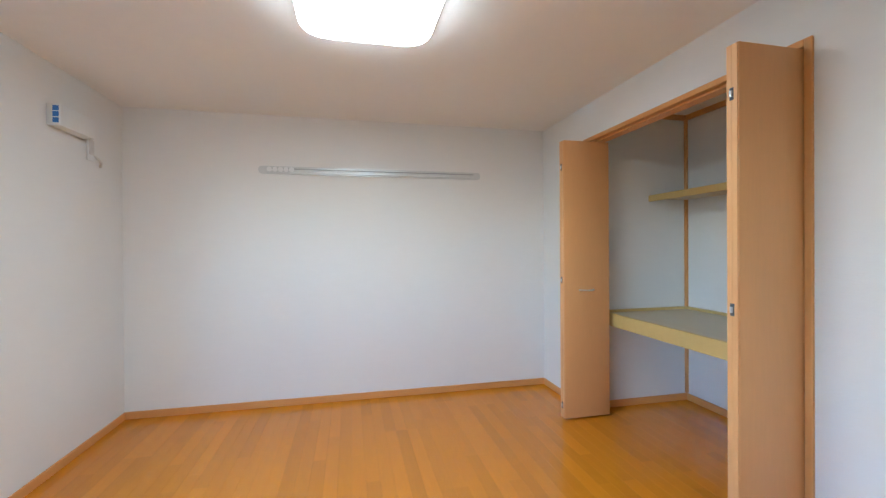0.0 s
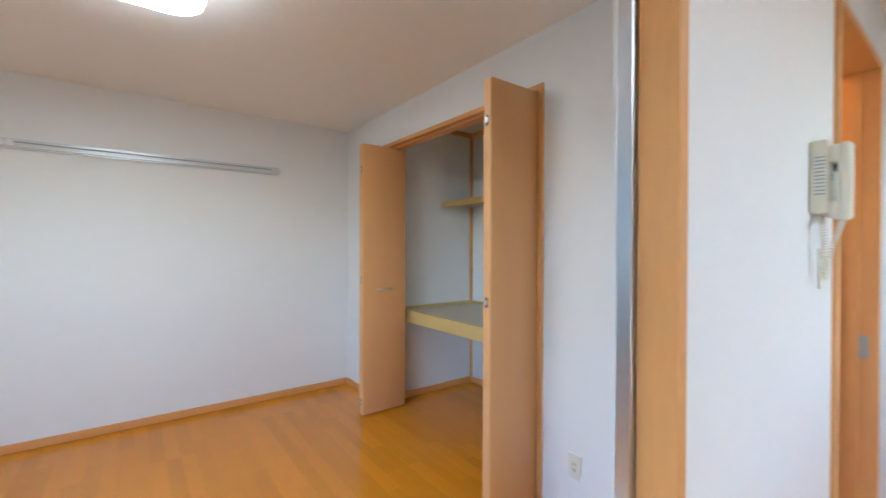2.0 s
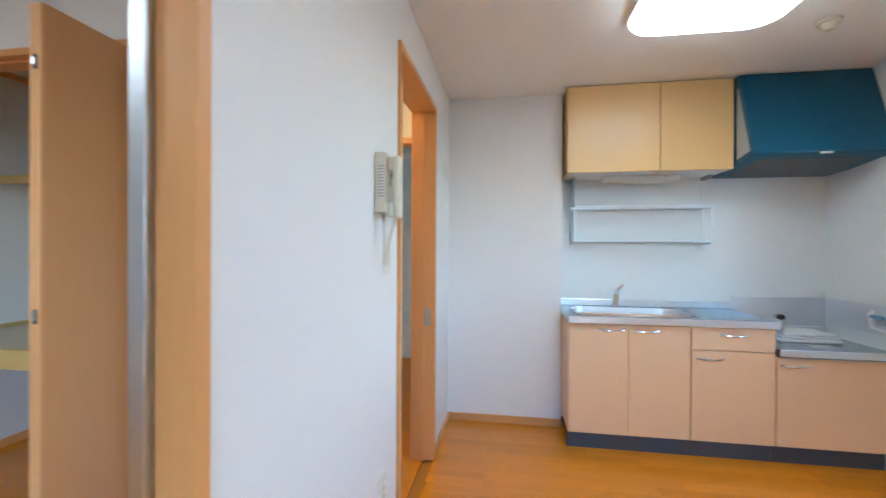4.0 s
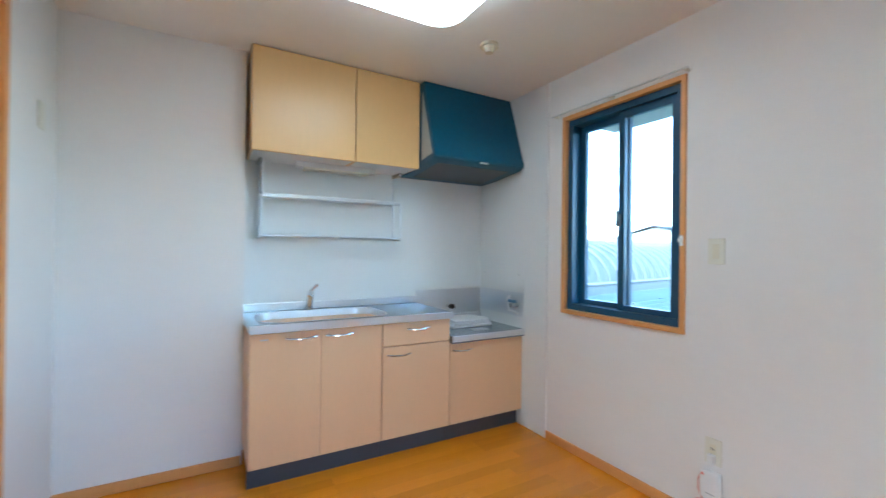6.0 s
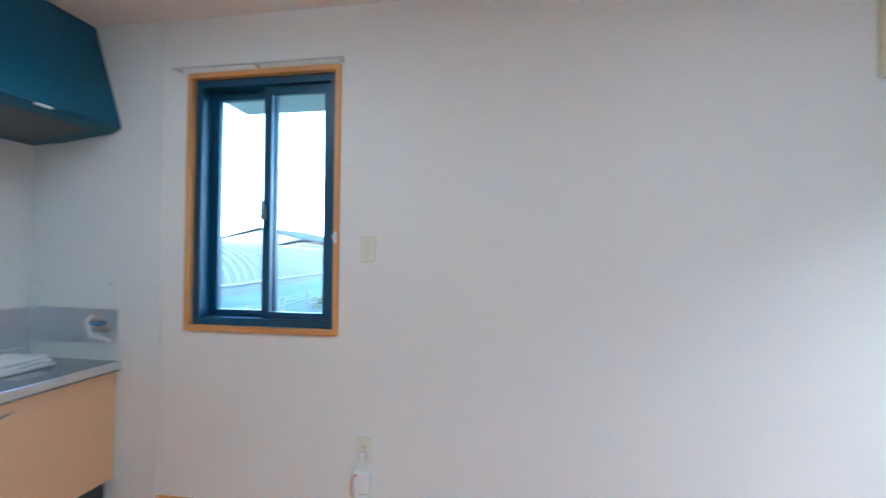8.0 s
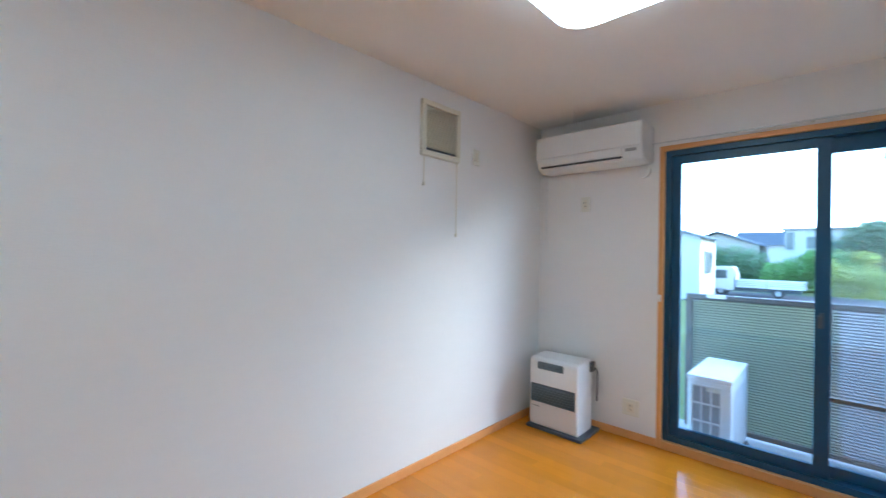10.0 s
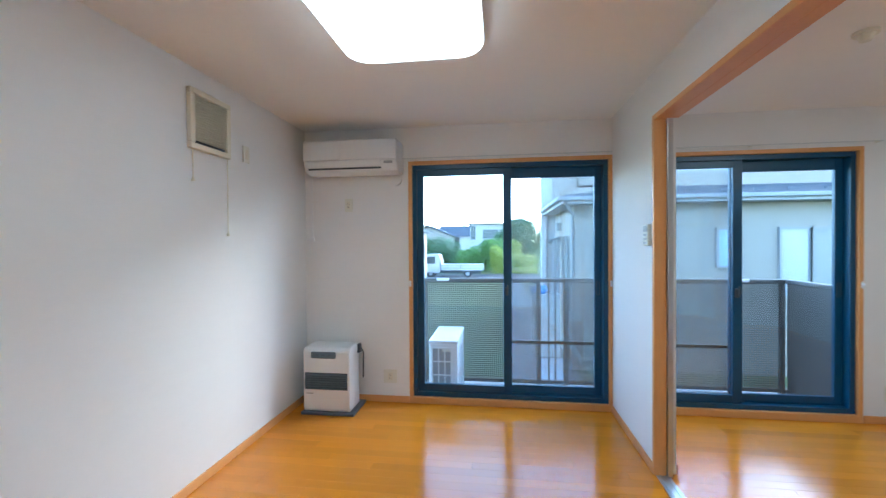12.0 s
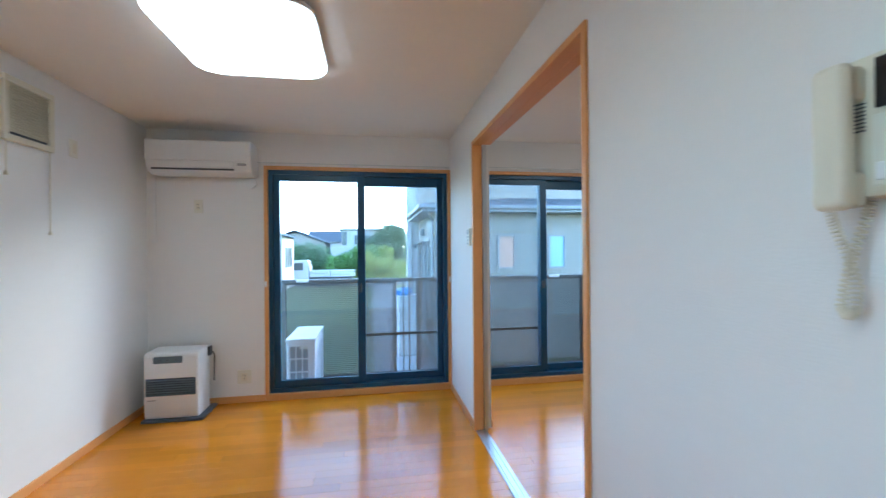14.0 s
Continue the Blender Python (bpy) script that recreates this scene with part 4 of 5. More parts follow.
st = thing("stove_counter", (-2.28, -4.92, 0.635), "lower stainless steel stove counter", "counter")
part("top", slab(-2.578, -1.987, KB + 0.002, FY + 0.02, 0.636, 0.682), STEEL_TOP, st)
part("front_edge", slab(-2.578, -1.987, FY + 0.018, FY + 0.026, 0.645, 0.685, 0.003), STEEL, st)
part("back_upstand", slab(-2.578, -1.99, KB + 0.003, KB + 0.018, 0.682, 0.735, 0.003), STEEL, st)
part("label", slab(-2.35, -2.22, -4.82, -4.74, 0.6825, 0.6835), ALU, st, "pale printed label")
gp = thing("steel_wall_plate", (-2.3, KB, 0.7), "thin stainless steel splash sheet behind the stove", "splash plate", "splash plates")
part("sheet", slab(-2.578, -1.99, KB + 0.0025, KB + 0.006, 0.735, 0.93), STEEL, gp)
gp = thing("steel_wall_plate", (WX, -4.9, 0.75), "thin stainless steel splash sheet on the side wall", "splash plate", "splash plates")
part("sheet", slab(WX + 0.007, WX + 0.010, KB + 0.02, -4.655, 0.765, 0.935), STEEL, gp)
part("upper_sheet", slab(WX + 0.007, WX + 0.009, KB + 0.02, -4.655, 0.94, 1.09), KITCHEN_PANEL, gp, "pale upper splash sheet")
for y, z in ((-5.12, 1.06), (-4.70, 1.06)):
    part("screw", rod(bmesh.new(), (WX + 0.009, y, z), (WX + 0.012, y, z), 0.006, 10), ALU, gp)
gc = thing("gas_tap", (-2.265, KB, 0.8), "small dark gas tap on the splash sheet", "gas tap")
part("stem", rod(bmesh.new(), (-2.265, KB + 0.006, 0.80), (-2.265, KB + 0.04, 0.80), 0.012, 14), CHROME, gc, smooth=True)
part("cap", rod(bmesh.new(), (-2.275, KB + 0.04, 0.80), (-2.275, KB + 0.075, 0.80), 0.018, 14), RUBBER, gc, "black rubber cap", smooth=True)
gv = thing("gas_valve", (WX, -4.72, 0.84), "blue-grey gas valve on the side wall", "gas valve")
part("body", rod(bmesh.new(), (WX + 0.01, -4.72, 0.845), (WX + 0.07, -4.72, 0.845), 0.018, 14), GREYPLASTIC, gv, smooth=True)
part("lever", slab(WX + 0.05, WX + 0.075, -4.75, -4.67, 0.865, 0.885, 0.006), paint("blue_lever", (0.1, 0.25, 0.4), 0.4), gv, "blue lever")
part("pipe", tube(bmesh.new(), [(WX + 0.012, -4.80, 0.90), (WX + 0.04, -4.80, 0.88), (WX + 0.045, -4.77, 0.80), (WX + 0.05, -4.72, 0.80), (WX + 0.05, -4.66, 0.79)], 0.009), WHITEPLASTIC, gv, smooth=True)
cl = thing("folded_paper_bag", (-2.3, -4.99, 0.683), "folded white plastic bag lying on the stove counter", "bag")
for k in range(3):
    b = bmesh.new()
    box(b, -2.46 + 0.012 * k, -2.12 - 0.01 * k, -5.12 + 0.01 * k, -4.86 - 0.004 * k, 0.683 + 0.018 * k, 0.7005 + 0.018 * k, 0.006, 2)
    bmesh.ops.subdivide_edges(b, edges=b.edges[:], cuts=3, use_grid_fill=True)
    for vtx in b.verts:
        if k or vtx.co.z > 0.693:
            vtx.co += Vector((0, 0, 0.008 * noise.noise(vtx.co * 14 + Vector((k * 7, 0, 0))))) + 0.006 * noise.noise_vector(vtx.co * 9 + Vector((k, 3, 0)))
    part("fold", b, PAPERWHITE, cl, smooth=True)


def wall_cabinet(x0, x1, label):
    u = thing("wall_cabinet", ((x0 + x1) / 2, -5.0, 1.77), label, "kitchen cabinet", "wall cabinets")
    part("body", slab(x0, x1, KB + 0.003, -4.876, 1.772, 2.346), MAPLE_UP, u)
    part("door", slab(x0 + 0.001, x1 - 0.001, -4.874, -4.856, 1.768, 2.342, 0.002, 1), MAPLE_UP, u)
    part("bottom_panel", slab(x0 + 0.012, x1 - 0.012, KB + 0.004, -4.88, 1.7695, 1.7745), WHITEPLASTIC, u, "white melamine underside")


wall_cabinet(-1.406, -0.826, "light maple wall cabinet fixed up to the ceiling")
wall_cabinet(-1.842, -1.409, "narrow light maple wall cabinet beside the hood")
ul = thing("under_cabinet_light", (-1.34, -5.05, 1.73), "white slim lamp under the wall cabinets, unlit", "lamp")
part("body", slab(-1.60, -1.09, -5.10, -5.03, 1.735, 1.771, 0.006), WHITEPLASTIC, ul)
part("cover", slab(-1.55, -1.14, -5.105, -5.025, 1.722, 1.737, 0.005), IVORY, ul)

rk = thing("dish_rack", (-1.34, -5.09, 1.3), "two-tier hanging stainless dish rack under the wall cabinets", "dish rack")
part("side_plate", slab(-0.909, -0.901, -5.175, -5.04, 1.56, 1.768, 0.002, 1), STEEL, rk, "bright steel side plate")
part("side_plate", slab(-0.909, -0.901, -5.175, -5.055, 1.318, 1.535, 0.002, 1), STEEL, rk, "bright steel side plate")
for x in (-0.896, -1.794):
    f = tube(bmesh.new(), [(x, -5.18, 1.768), (x, -5.18, 1.30), (x, -5.17, 1.297), (x, -5.05, 1.297), (x, -5.035, 1.31), (x, -5.04, 1.55)], 0.0045, 8)
    part("side_wire", f, STEEL, rk, smooth=True)
    part("hanger", slab(x - 0.01, x + 0.01, -5.185, -5.05, 1.745, 1.7685, 0.003, 1), GREYPLASTIC, rk)
for z, high in ((1.31, 0.014), (1.548, 0.024)):
    s = bmesh.new()
    box(s, -1.79, -0.905, -5.045, -5.037, z - high / 2, z + high / 2, 0.003, 1)
    box(s, -1.79, -0.905, -5.18, -5.172, z - 0.006, z + 0.006, 0.003, 1)
    tier = part("tier", s, STEEL, rk)
    for k in range(9):
        part("bar", rod(bmesh.new(), (-1.79, -5.163 + 0.0138 * k, z + 0.002), (-0.905, -5.163 + 0.0138 * k, z + 0.002), 0.0022, 6), STEEL, tier)
    part("clip", slab(-1.36, -1.33, -5.039, -5.033, z - 0.008, z + 0.01), WHITEPLASTIC, tier)

hood = thing("range_hood", (-2.21, -4.93, 1.76), "dark navy enamel range hood with a sloping front", "range hood")
bm = prism(bmesh.new(), [(KB + 0.003, 2.346), (-4.82, 2.346), (-4.66, 1.845), (-4.66, 1.825), (-4.70, 1.805), (-5.0, 1.77), (KB + 0.003, 1.76)], "x", -2.577, -1.85)
bmesh.ops.bevel(bm, geom=bm.edges[:], offset=0.005, segments=2, affect='EDGES')
part("body", bm, HOODPAINT, hood, smooth=True)
# thin added plate: paints the lit look of the hood's side face
part("lit_side_face", prism(bmesh.new(), [(-4.835, 2.27), (-4.83, 2.27), (-4.69, 1.845), (-4.835, 1.822)], "x", -1.8499, -1.8465), HOODSIDE, hood, "hood side face with its lit grey tone painted in")
part("filter", prism(bmesh.new(), [(-4.74, 1.799), (-5.10, 1.757), (-5.10, 1.764), (-4.74, 1.806)], "x", -2.50, -1.92), DARKPLASTIC, hood, "dark underside filter")
part("switch", slab(-2.26, -2.20, -4.672, -4.655, 1.812, 1.822, 0.002), WHITEPLASTIC, hood, "small white switch")

# ---- balcony ----
structure("balcony_slab", slab(-1.95, 2.15, 0.15, 1.22, -0.36, -0.20), CONCRETE, "grey concrete balcony floor", "balcony floor")
BY, BZ0, BZ1 = 1.15, -0.165, 0.975


def lattice(x0, x1, pitch=0.0225):
    bm = bmesh.new()
    n = round((x1 - x0) / pitch)
    for k in range(n + 1):
        x = x0 + (x1 - x0) * k / n
        box(bm, x - 0.0053, x + 0.0053, BY - 0.003, BY + 0.003, BZ0 + 0.03, BZ1 - 0.05)
    m = round((BZ1 - BZ0 - 0.08) / pitch)
    for k in range(m + 1):
        z = BZ0 + 0.03 + (BZ1 - BZ0 - 0.08) * k / m
        box(bm, x0, x1, BY - 0.0028, BY + 0.0028, z - 0.0053, z + 0.0053)
    return bm


rl = thing("balcony_railing", (0.13, BY, -0.20), "grey-brown metal balcony railing with perforated panels", "railing")
part("top_rail", slab(-1.75, 2.02, BY - 0.03, BY + 0.03, BZ1 - 0.045, BZ1, 0.008), RAILING, rl)
part("bottom_rail", slab(-1.75, 2.0, BY - 0.02, BY + 0.02, BZ0 - 0.01, BZ0 + 0.03, 0.004), RAILING, rl)
part("side_top_rail", slab(1.95, 2.01, 0.16, BY - 0.031, BZ1 - 0.045, BZ1, 0.008), RAILING, rl)
part("side_panel", slab(1.972, 1.984, 0.16, BY - 0.03, BZ0 + 0.03, BZ1 - 0.046), RAILING, rl, "plain grey end panel")
part("side_bottom_rail", slab(1.96, 1.998, 0.16, BY - 0.021, BZ0 - 0.01, BZ0 + 0.03), RAILING, rl)
for x in (-1.73, -0.47, -0.19, 0.62, 1.94):
    part("post", slab(x - 0.022, x + 0.022, BY - 0.022, BY + 0.022, -0.20, BZ1 - 0.045), RAILING, rl)
for a, b in ((-1.70, -0.50), (-0.16, 0.59), (0.65, 1.91)):
    part("perforated_panel", lattice(a, b), RAILING, rl, "panel of small square holes")
for x in (-0.365, -0.295):
    part("baluster", slab(x - 0.008, x + 0.008, BY - 0.008, BY + 0.008, BZ0 + 0.03, BZ1 - 0.045), RAILING, rl)
for x in (-1.52, 1.55):
    part("clamp", slab(x - 0.07, x + 0.07, BY - 0.04, BY - 0.03, BZ1 - 0.03, BZ1 + 0.004, 0.004), WHITEPLASTIC, rl, "white clamp")

ou = thing("outdoor_unit", (-1.41, 0.62, -0.20), "white air conditioner outdoor unit standing end-on on the balcony", "outdoor unit")
part("body", slab(-1.54, -1.275, 0.285, 0.95, -0.12, 0.445, 0.012), WHITEPLASTIC, ou, smooth=True)
part("top_cover", slab(-1.545, -1.27, 0.28, 0.955, 0.437, 0.47, 0.008), WHITEPLASTIC, ou, smooth=True)
part("coil", slab(-1.507, -1.335, 0.279, 0.286, -0.09, 0.405), GREYPLASTIC, ou, "grey heat exchanger fins")
for k in range(4):
    x = -1.507 + 0.0573 * k
    part("guard_bar", slab(x - 0.005, x + 0.005, 0.271, 0.281, -0.095, 0.41), WHITEPLASTIC, ou)
for k in range(5):
    z = -0.09 + 0.1237 * k
    part("guard_bar", slab(-1.507, -1.335, 0.270, 0.280, z - 0.005, z + 0.005), WHITEPLASTIC, ou)
part("badge", slab(-1.42, -1.34, 0.276, 0.281, 0.37, 0.40, 0.003), IVORY, ou)
for k in range(22):
    z = -0.06 + 0.02 * k
    part("vent_slit", slab(-1.277, -1.273, 0.36, 0.88, z, z + 0.006), GREYPLASTIC, ou)
for y in (0.38, 0.85):
    part("foot", slab(-1.56, -1.255, y - 0.04, y + 0.04, -0.20, -0.118, 0.004), RUBBER, ou)
part("valve", rod(bmesh.new(), (-1.275, 0.36, -0.05), (-1.235, 0.36, -0.05), 0.014), CHROME, ou, smooth=True)

# ---- outside ----
GZ = -1.3
structure("ground", slab(-250, 250, -250, 250, GZ - 0.5, GZ), GROUND, "grassy and earthy ground around the buildings", "ground")
structure("road", slab(-0.7, 0.66, 1.6, 27, GZ, GZ + 0.01), CONCRETE, "pale grey concrete drive beside the house", "road")
structure("kerb", slab(-0.95, 0.55, 3.9, 4.15, GZ, GZ + 0.1, 0.02), CONCRETE, "pale concrete kerb across the drive", "kerb")
structure("yard_road", slab(-30, 30, 27, 33, GZ, GZ + 0.006), ASPHALT, "asphalt yard where the truck is parked", "road")
structure("own_eave", slab(WX - 0.78, WX - 0.152, -4.52, 1.0, 2.16, 2.34), WHITEWALL, "white boxed eave outside the kitchen window", "eave")
structure("outer_wall_skirt", slab(WX - 0.15, EX + 0.15, -0.02, 0.149, GZ, -0.141), CONCRETE, "concrete footing under the flat", "footing")


def far_window(parent, axis, c, u0, u1, z0, z1, pane, out, bars=1):
    """A framed window on a wall: axis y faces along y at y=c, axis x at x=c; out is the sign it faces."""
    def at(a, b, d0, d1, e, f):
        lo, hi = sorted((c + out * d0, c + out * d1))
        return (a, b, lo, hi, e, f) if axis == "y" else (lo, hi, a, b, e, f)
    w = part("window", slab(*at(u0, u1, 0.0, 0.02, z0, z1)), pane, parent)
    fr = bmesh.new()
    t = 0.045
    box(fr, *at(u0 - t, u0, 0, 0.06, z0 - t, z1 + t))
    box(fr, *at(u1, u1 + t, 0, 0.06, z0 - t, z1 + t))
    box(fr, *at(u0, u1, 0, 0.06, z1, z1 + t))
    box(fr, *at(u0, u1, 0, 0.06, z0 - t, z0))
    for k in range(bars):
        m = u0 + (u1 - u0) * (k + 1) / (bars + 1)
        box(fr, *at(m - 0.03, m + 0.03, 0, 0.045, z0, z1))
    part("frame", fr, WINFRAME, w)


HX, HY, BX, BLK = 0.68, 5.5, 0.32, 8.5    # side and front of the low wing, side and front of the two-storey block
nh = thing("neighbour_house", (6, 9, GZ), "pale siding neighbour house with a slate roof and white gutter", "house")
part("wall", slab(HX, 16, HY, BLK, GZ, 2.22), SIDING, nh)
for k in range(8):
    z = GZ + 0.455 * (k + 1)
    part("siding_joint", box(slab(HX, 16, HY - 0.006, HY + 0.002, z - 0.006, z + 0.006), HX - 0.006, HX + 0.002, HY, BLK, z - 0.006, z + 0.006), SIDING, nh)
roof = bmesh.new()
e = [roof.verts.new(p) for p in ((BX, HY - 0.45, 2.3), (16.4, HY - 0.45, 2.3), (16.4, BLK, 2.89), (3.8, BLK, 2.89), (BX, BLK, 2.3))]
low = [roof.verts.new((v.co.x, v.co.y, 2.27)) for v in e]
roof.faces.new(e[:4])
roof.faces.new((e[0], e[3], e[4]))
roof.faces.new(list(reversed(low)))
for k in range(5):
    roof.faces.new((e[k], e[(k + 1) % 5], low[(k + 1) % 5], low[k]))
rf = part("roof", roof, ROOF, nh, "dark grey slate roof")
for k in range(9):
    y = HY - 0.40 + 0.36 * k
    z = 2.3 + 0.171 * (y - HY + 0.45)
    part("slate_course", prism(bmesh.new(), [(y, z), (y, z + 0.012), (y + 0.34, z + 0.062)], "x", BX + (y - HY + 0.45) + 0.05, 16.3), ROOF, rf)
for k in range(17):
    x = 1.05 + 0.63 * k
    part("snow_guard", prism(bmesh.new(), [(x + p, HY + q) for p, q in rounded(0.2, 0.06, 0.029)], "z", 2.38, 2.425), KICK, rf, "dark metal snow guard")
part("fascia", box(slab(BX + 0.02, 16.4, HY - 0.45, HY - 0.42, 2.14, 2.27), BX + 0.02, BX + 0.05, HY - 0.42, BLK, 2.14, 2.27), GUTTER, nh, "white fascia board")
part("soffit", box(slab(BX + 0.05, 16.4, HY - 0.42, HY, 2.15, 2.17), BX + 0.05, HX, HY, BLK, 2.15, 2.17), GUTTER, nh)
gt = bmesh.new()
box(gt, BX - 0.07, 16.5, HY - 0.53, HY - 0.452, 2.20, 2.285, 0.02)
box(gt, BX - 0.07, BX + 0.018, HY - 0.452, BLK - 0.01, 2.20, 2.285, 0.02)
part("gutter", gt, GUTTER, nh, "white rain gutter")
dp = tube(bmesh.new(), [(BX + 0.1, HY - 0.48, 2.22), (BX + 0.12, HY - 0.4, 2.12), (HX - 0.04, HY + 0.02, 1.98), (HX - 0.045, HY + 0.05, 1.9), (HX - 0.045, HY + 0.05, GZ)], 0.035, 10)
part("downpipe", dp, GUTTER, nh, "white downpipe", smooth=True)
far_window(nh, "y", HY, 2.20, 2.55, 0.88, 1.60, PINKPANE, -1, 0)
far_window(nh, "y", HY, 3.45, 3.81, 0.88, 1.60, BLUEPANE, -1, 0)
# left half takes the lit pane colour, right half the plain one
far_window(nh, "y", HY, 4.59, 5.09, 0.3, 1.60, BRIGHTPANE, -1, 0)
far_window(nh, "y", HY, 5.13, 5.62, 0.3, 1.60, FROST, -1, 0)
far_window(nh, "x", HX, 5.72, 6.95, -0.5, 1.52, WINDARK, -1, 1)
far_window(nh, "x", HX, 7.75, 8.35, -0.5, 1.50, WINDARK, -1, 0)
part("wall_box", slab(HX - 0.12, HX, 7.35, 7.62, 1.68, 1.88, 0.01), GUTTER, nh, "white box on the wall")
lampbm = tube(bmesh.new(), [(HX, 7.5, 1.46), (HX - 0.14, 7.46, 1.47), (HX - 0.24, 7.4, 1.43)], 0.018)
rod(lampbm, (HX - 0.24, 7.4, 1.46), (HX - 0.3, 7.38, 1.36), 0.04, 10, 0.07)
rod(lampbm, (HX - 0.02, 7.5, 1.38), (HX - 0.02, 7.5, 1.54), 0.03, 10)
part("wall_lamp", lampbm, DARKPLASTIC, nh, "dark wall lamp")
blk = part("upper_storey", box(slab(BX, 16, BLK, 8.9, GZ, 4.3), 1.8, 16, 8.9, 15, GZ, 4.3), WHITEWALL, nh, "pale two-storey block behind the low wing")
part("balcony_front", slab(0.60, 16, BLK - 0.06, BLK - 0.001, 2.5, 3.25), SIDING2, blk, "grey-brown balcony front")
part("balcony_side", slab(0.60, 0.66, BLK - 0.06, BLK - 0.001, 3.25, 4.2), SIDING2, blk)
for k in range(14):
    part("balcony_bar", slab(0.72 + 0.14 * k, 0.76 + 0.14 * k, BLK - 0.05, BLK - 0.01, 3.25, 3.6), SIDING2, blk)
part("balcony_rail", slab(0.66, 16, BLK - 0.06, BLK - 0.001, 3.6, 3.68), SIDING2, blk)
part("bay", slab(2.8, 16, BLK - 0.04, BLK - 0.001, 3.69, 4.3), SIDING2, blk, "grey-brown upper wall")
part("corner_pipe", rod(bmesh.new(), (BX + 0.12, BLK - 0.03, GZ), (BX + 0.12, BLK - 0.03, 2.2), 0.025, 8), GUTTER, blk)
part("upper_roof", slab(BX - 0.1, 16.3, BLK - 0.3, 15.3, 4.3, 4.45), ROOF, nh)
far_window(nh, "y", BLK, 1.30, 1.75, 2.95, 3.22, WINDARK, -1, 0)

bs = thing("blue_sheet_bundle", (0.2, 6.5, GZ), "crumpled blue sheet lying on a pale storage box", "tarpaulin")
b = bmesh.new()
bmesh.ops.create_icosphere(b, subdivisions=3, radius=0.3)
for vtx in b.verts:
    vtx.co = Vector((vtx.co.x * 1.2, vtx.co.y, vtx.co.z * 0.6)) * (1 + 0.35 * noise.noise(vtx.co * 6))
    vtx.co = vtx.co * 0.6 + Vector((0.05, 6.5, 0.27))
part("sheet", b, BLUETARP, bs)
part("crate", slab(-0.1, 0.5, 6.3, 6.85, GZ + 0.01, 0.18, 0.02), WHITEWALL, bs, "pale storage box under the sheet")


def far_house(x0, x1, y0, y1, top, rise, wall_mat, label, axis="x"):
    h = thing("house", ((x0 + x1) / 2, (y0 + y1) / 2, GZ), label, "house", "far houses")
    part("wall", slab(x0, x1, y0, y1, GZ, top), wall_mat, h)
    o = 0.5
    if axis == "x":
        m = (y0 + y1) / 2
        g = prism(bmesh.new(), [(y0 - o, top - 0.1), (m, top + rise), (y1 + o, top - 0.1), (m, top + rise - 0.15)], "x", x0 - o, x1 + o)
        gw = prism(bmesh.new(), [(y0, top), (m, top + rise - 0.25), (y1, top)], "x", x0, x1)
    else:
        m = (x0 + x1) / 2
        g = prism(bmesh.new(), [(x0 - o, top - 0.1), (m, top + rise), (x1 + o, top - 0.1), (m, top + rise - 0.15)], "y", y0 - o, y1 + o)
        gw = prism(bmesh.new(), [(x0, top), (m, top + rise - 0.25), (x1, top)], "y", y0, y1)
    part("roof", g, ROOF, h, "dark pitched roof")
    part("gable", gw, wall_mat, h)
    return h


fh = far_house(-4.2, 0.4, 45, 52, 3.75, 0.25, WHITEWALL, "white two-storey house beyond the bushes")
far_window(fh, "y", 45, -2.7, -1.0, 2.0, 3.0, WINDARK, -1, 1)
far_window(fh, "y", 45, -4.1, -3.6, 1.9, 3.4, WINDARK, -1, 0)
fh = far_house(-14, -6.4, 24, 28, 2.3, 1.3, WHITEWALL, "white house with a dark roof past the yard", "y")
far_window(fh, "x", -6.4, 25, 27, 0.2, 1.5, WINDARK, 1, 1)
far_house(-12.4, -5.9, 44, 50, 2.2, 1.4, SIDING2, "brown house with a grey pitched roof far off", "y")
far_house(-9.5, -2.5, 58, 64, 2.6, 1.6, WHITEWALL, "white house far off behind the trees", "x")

# greenhouse and what lies west of the kitchen window
gh = thing("greenhouse", (-13.05, -11.45, GZ), "long arched plastic film greenhouse", "greenhouse")
# local frame: run away from the flat along +y, near side on +x
lay_out = Matrix.Translation((-13.05, -11.45, 0)) @ Matrix.Rotation(math.atan2(-0.152, -0.988) - math.pi / 2, 4, 'Z')


def turned_part(name, bm, material, parent, label="", smooth=False):
    bmesh.ops.transform(bm, matrix=lay_out, verts=bm.verts)
    return part(name, bm, material, parent, label, smooth)


gw, gz = 2.4, 0.25
arc = [(-gw - gw * -math.cos(a), gz + 1.45 * math.sin(a)) for a in np.linspace(0, math.pi, 17)]
turned_part("film", prism(bmesh.new(), [(0.0, GZ)] + arc + [(-2 * gw, GZ)], "y", -9, 42), FILM, gh, smooth=True)
for k in range(86):
    y = -9 + 0.6 * k
    turned_part("rib", tube(bmesh.new(), [(-gw + (gw + 0.03) * math.cos(a), y, gz + 1.48 * math.sin(a)) for a in np.linspace(0, math.pi * 0.6, 12)], 0.035, 5), FILMRIB, gh)
turned_part("film_roll", rod(bmesh.new(), (0.05, -9, gz), (0.05, 42, gz), 0.05, 8), FILMRIB, gh, "rolled-up film edge")
turned_part("side_band", slab(0.01, 0.03, -9, 42, GZ, gz - 0.35), FENCEBLUE, gh)
fn = thing("fence", (-12, -9.5, GZ), "pale blue slatted boundary fence", "fence")
for k in range(16):
    turned_part("post", slab(1.95, 2.05, -8 + 2.2 * k, -7.92 + 2.2 * k, GZ, 0.0), FILMRIB, fn)
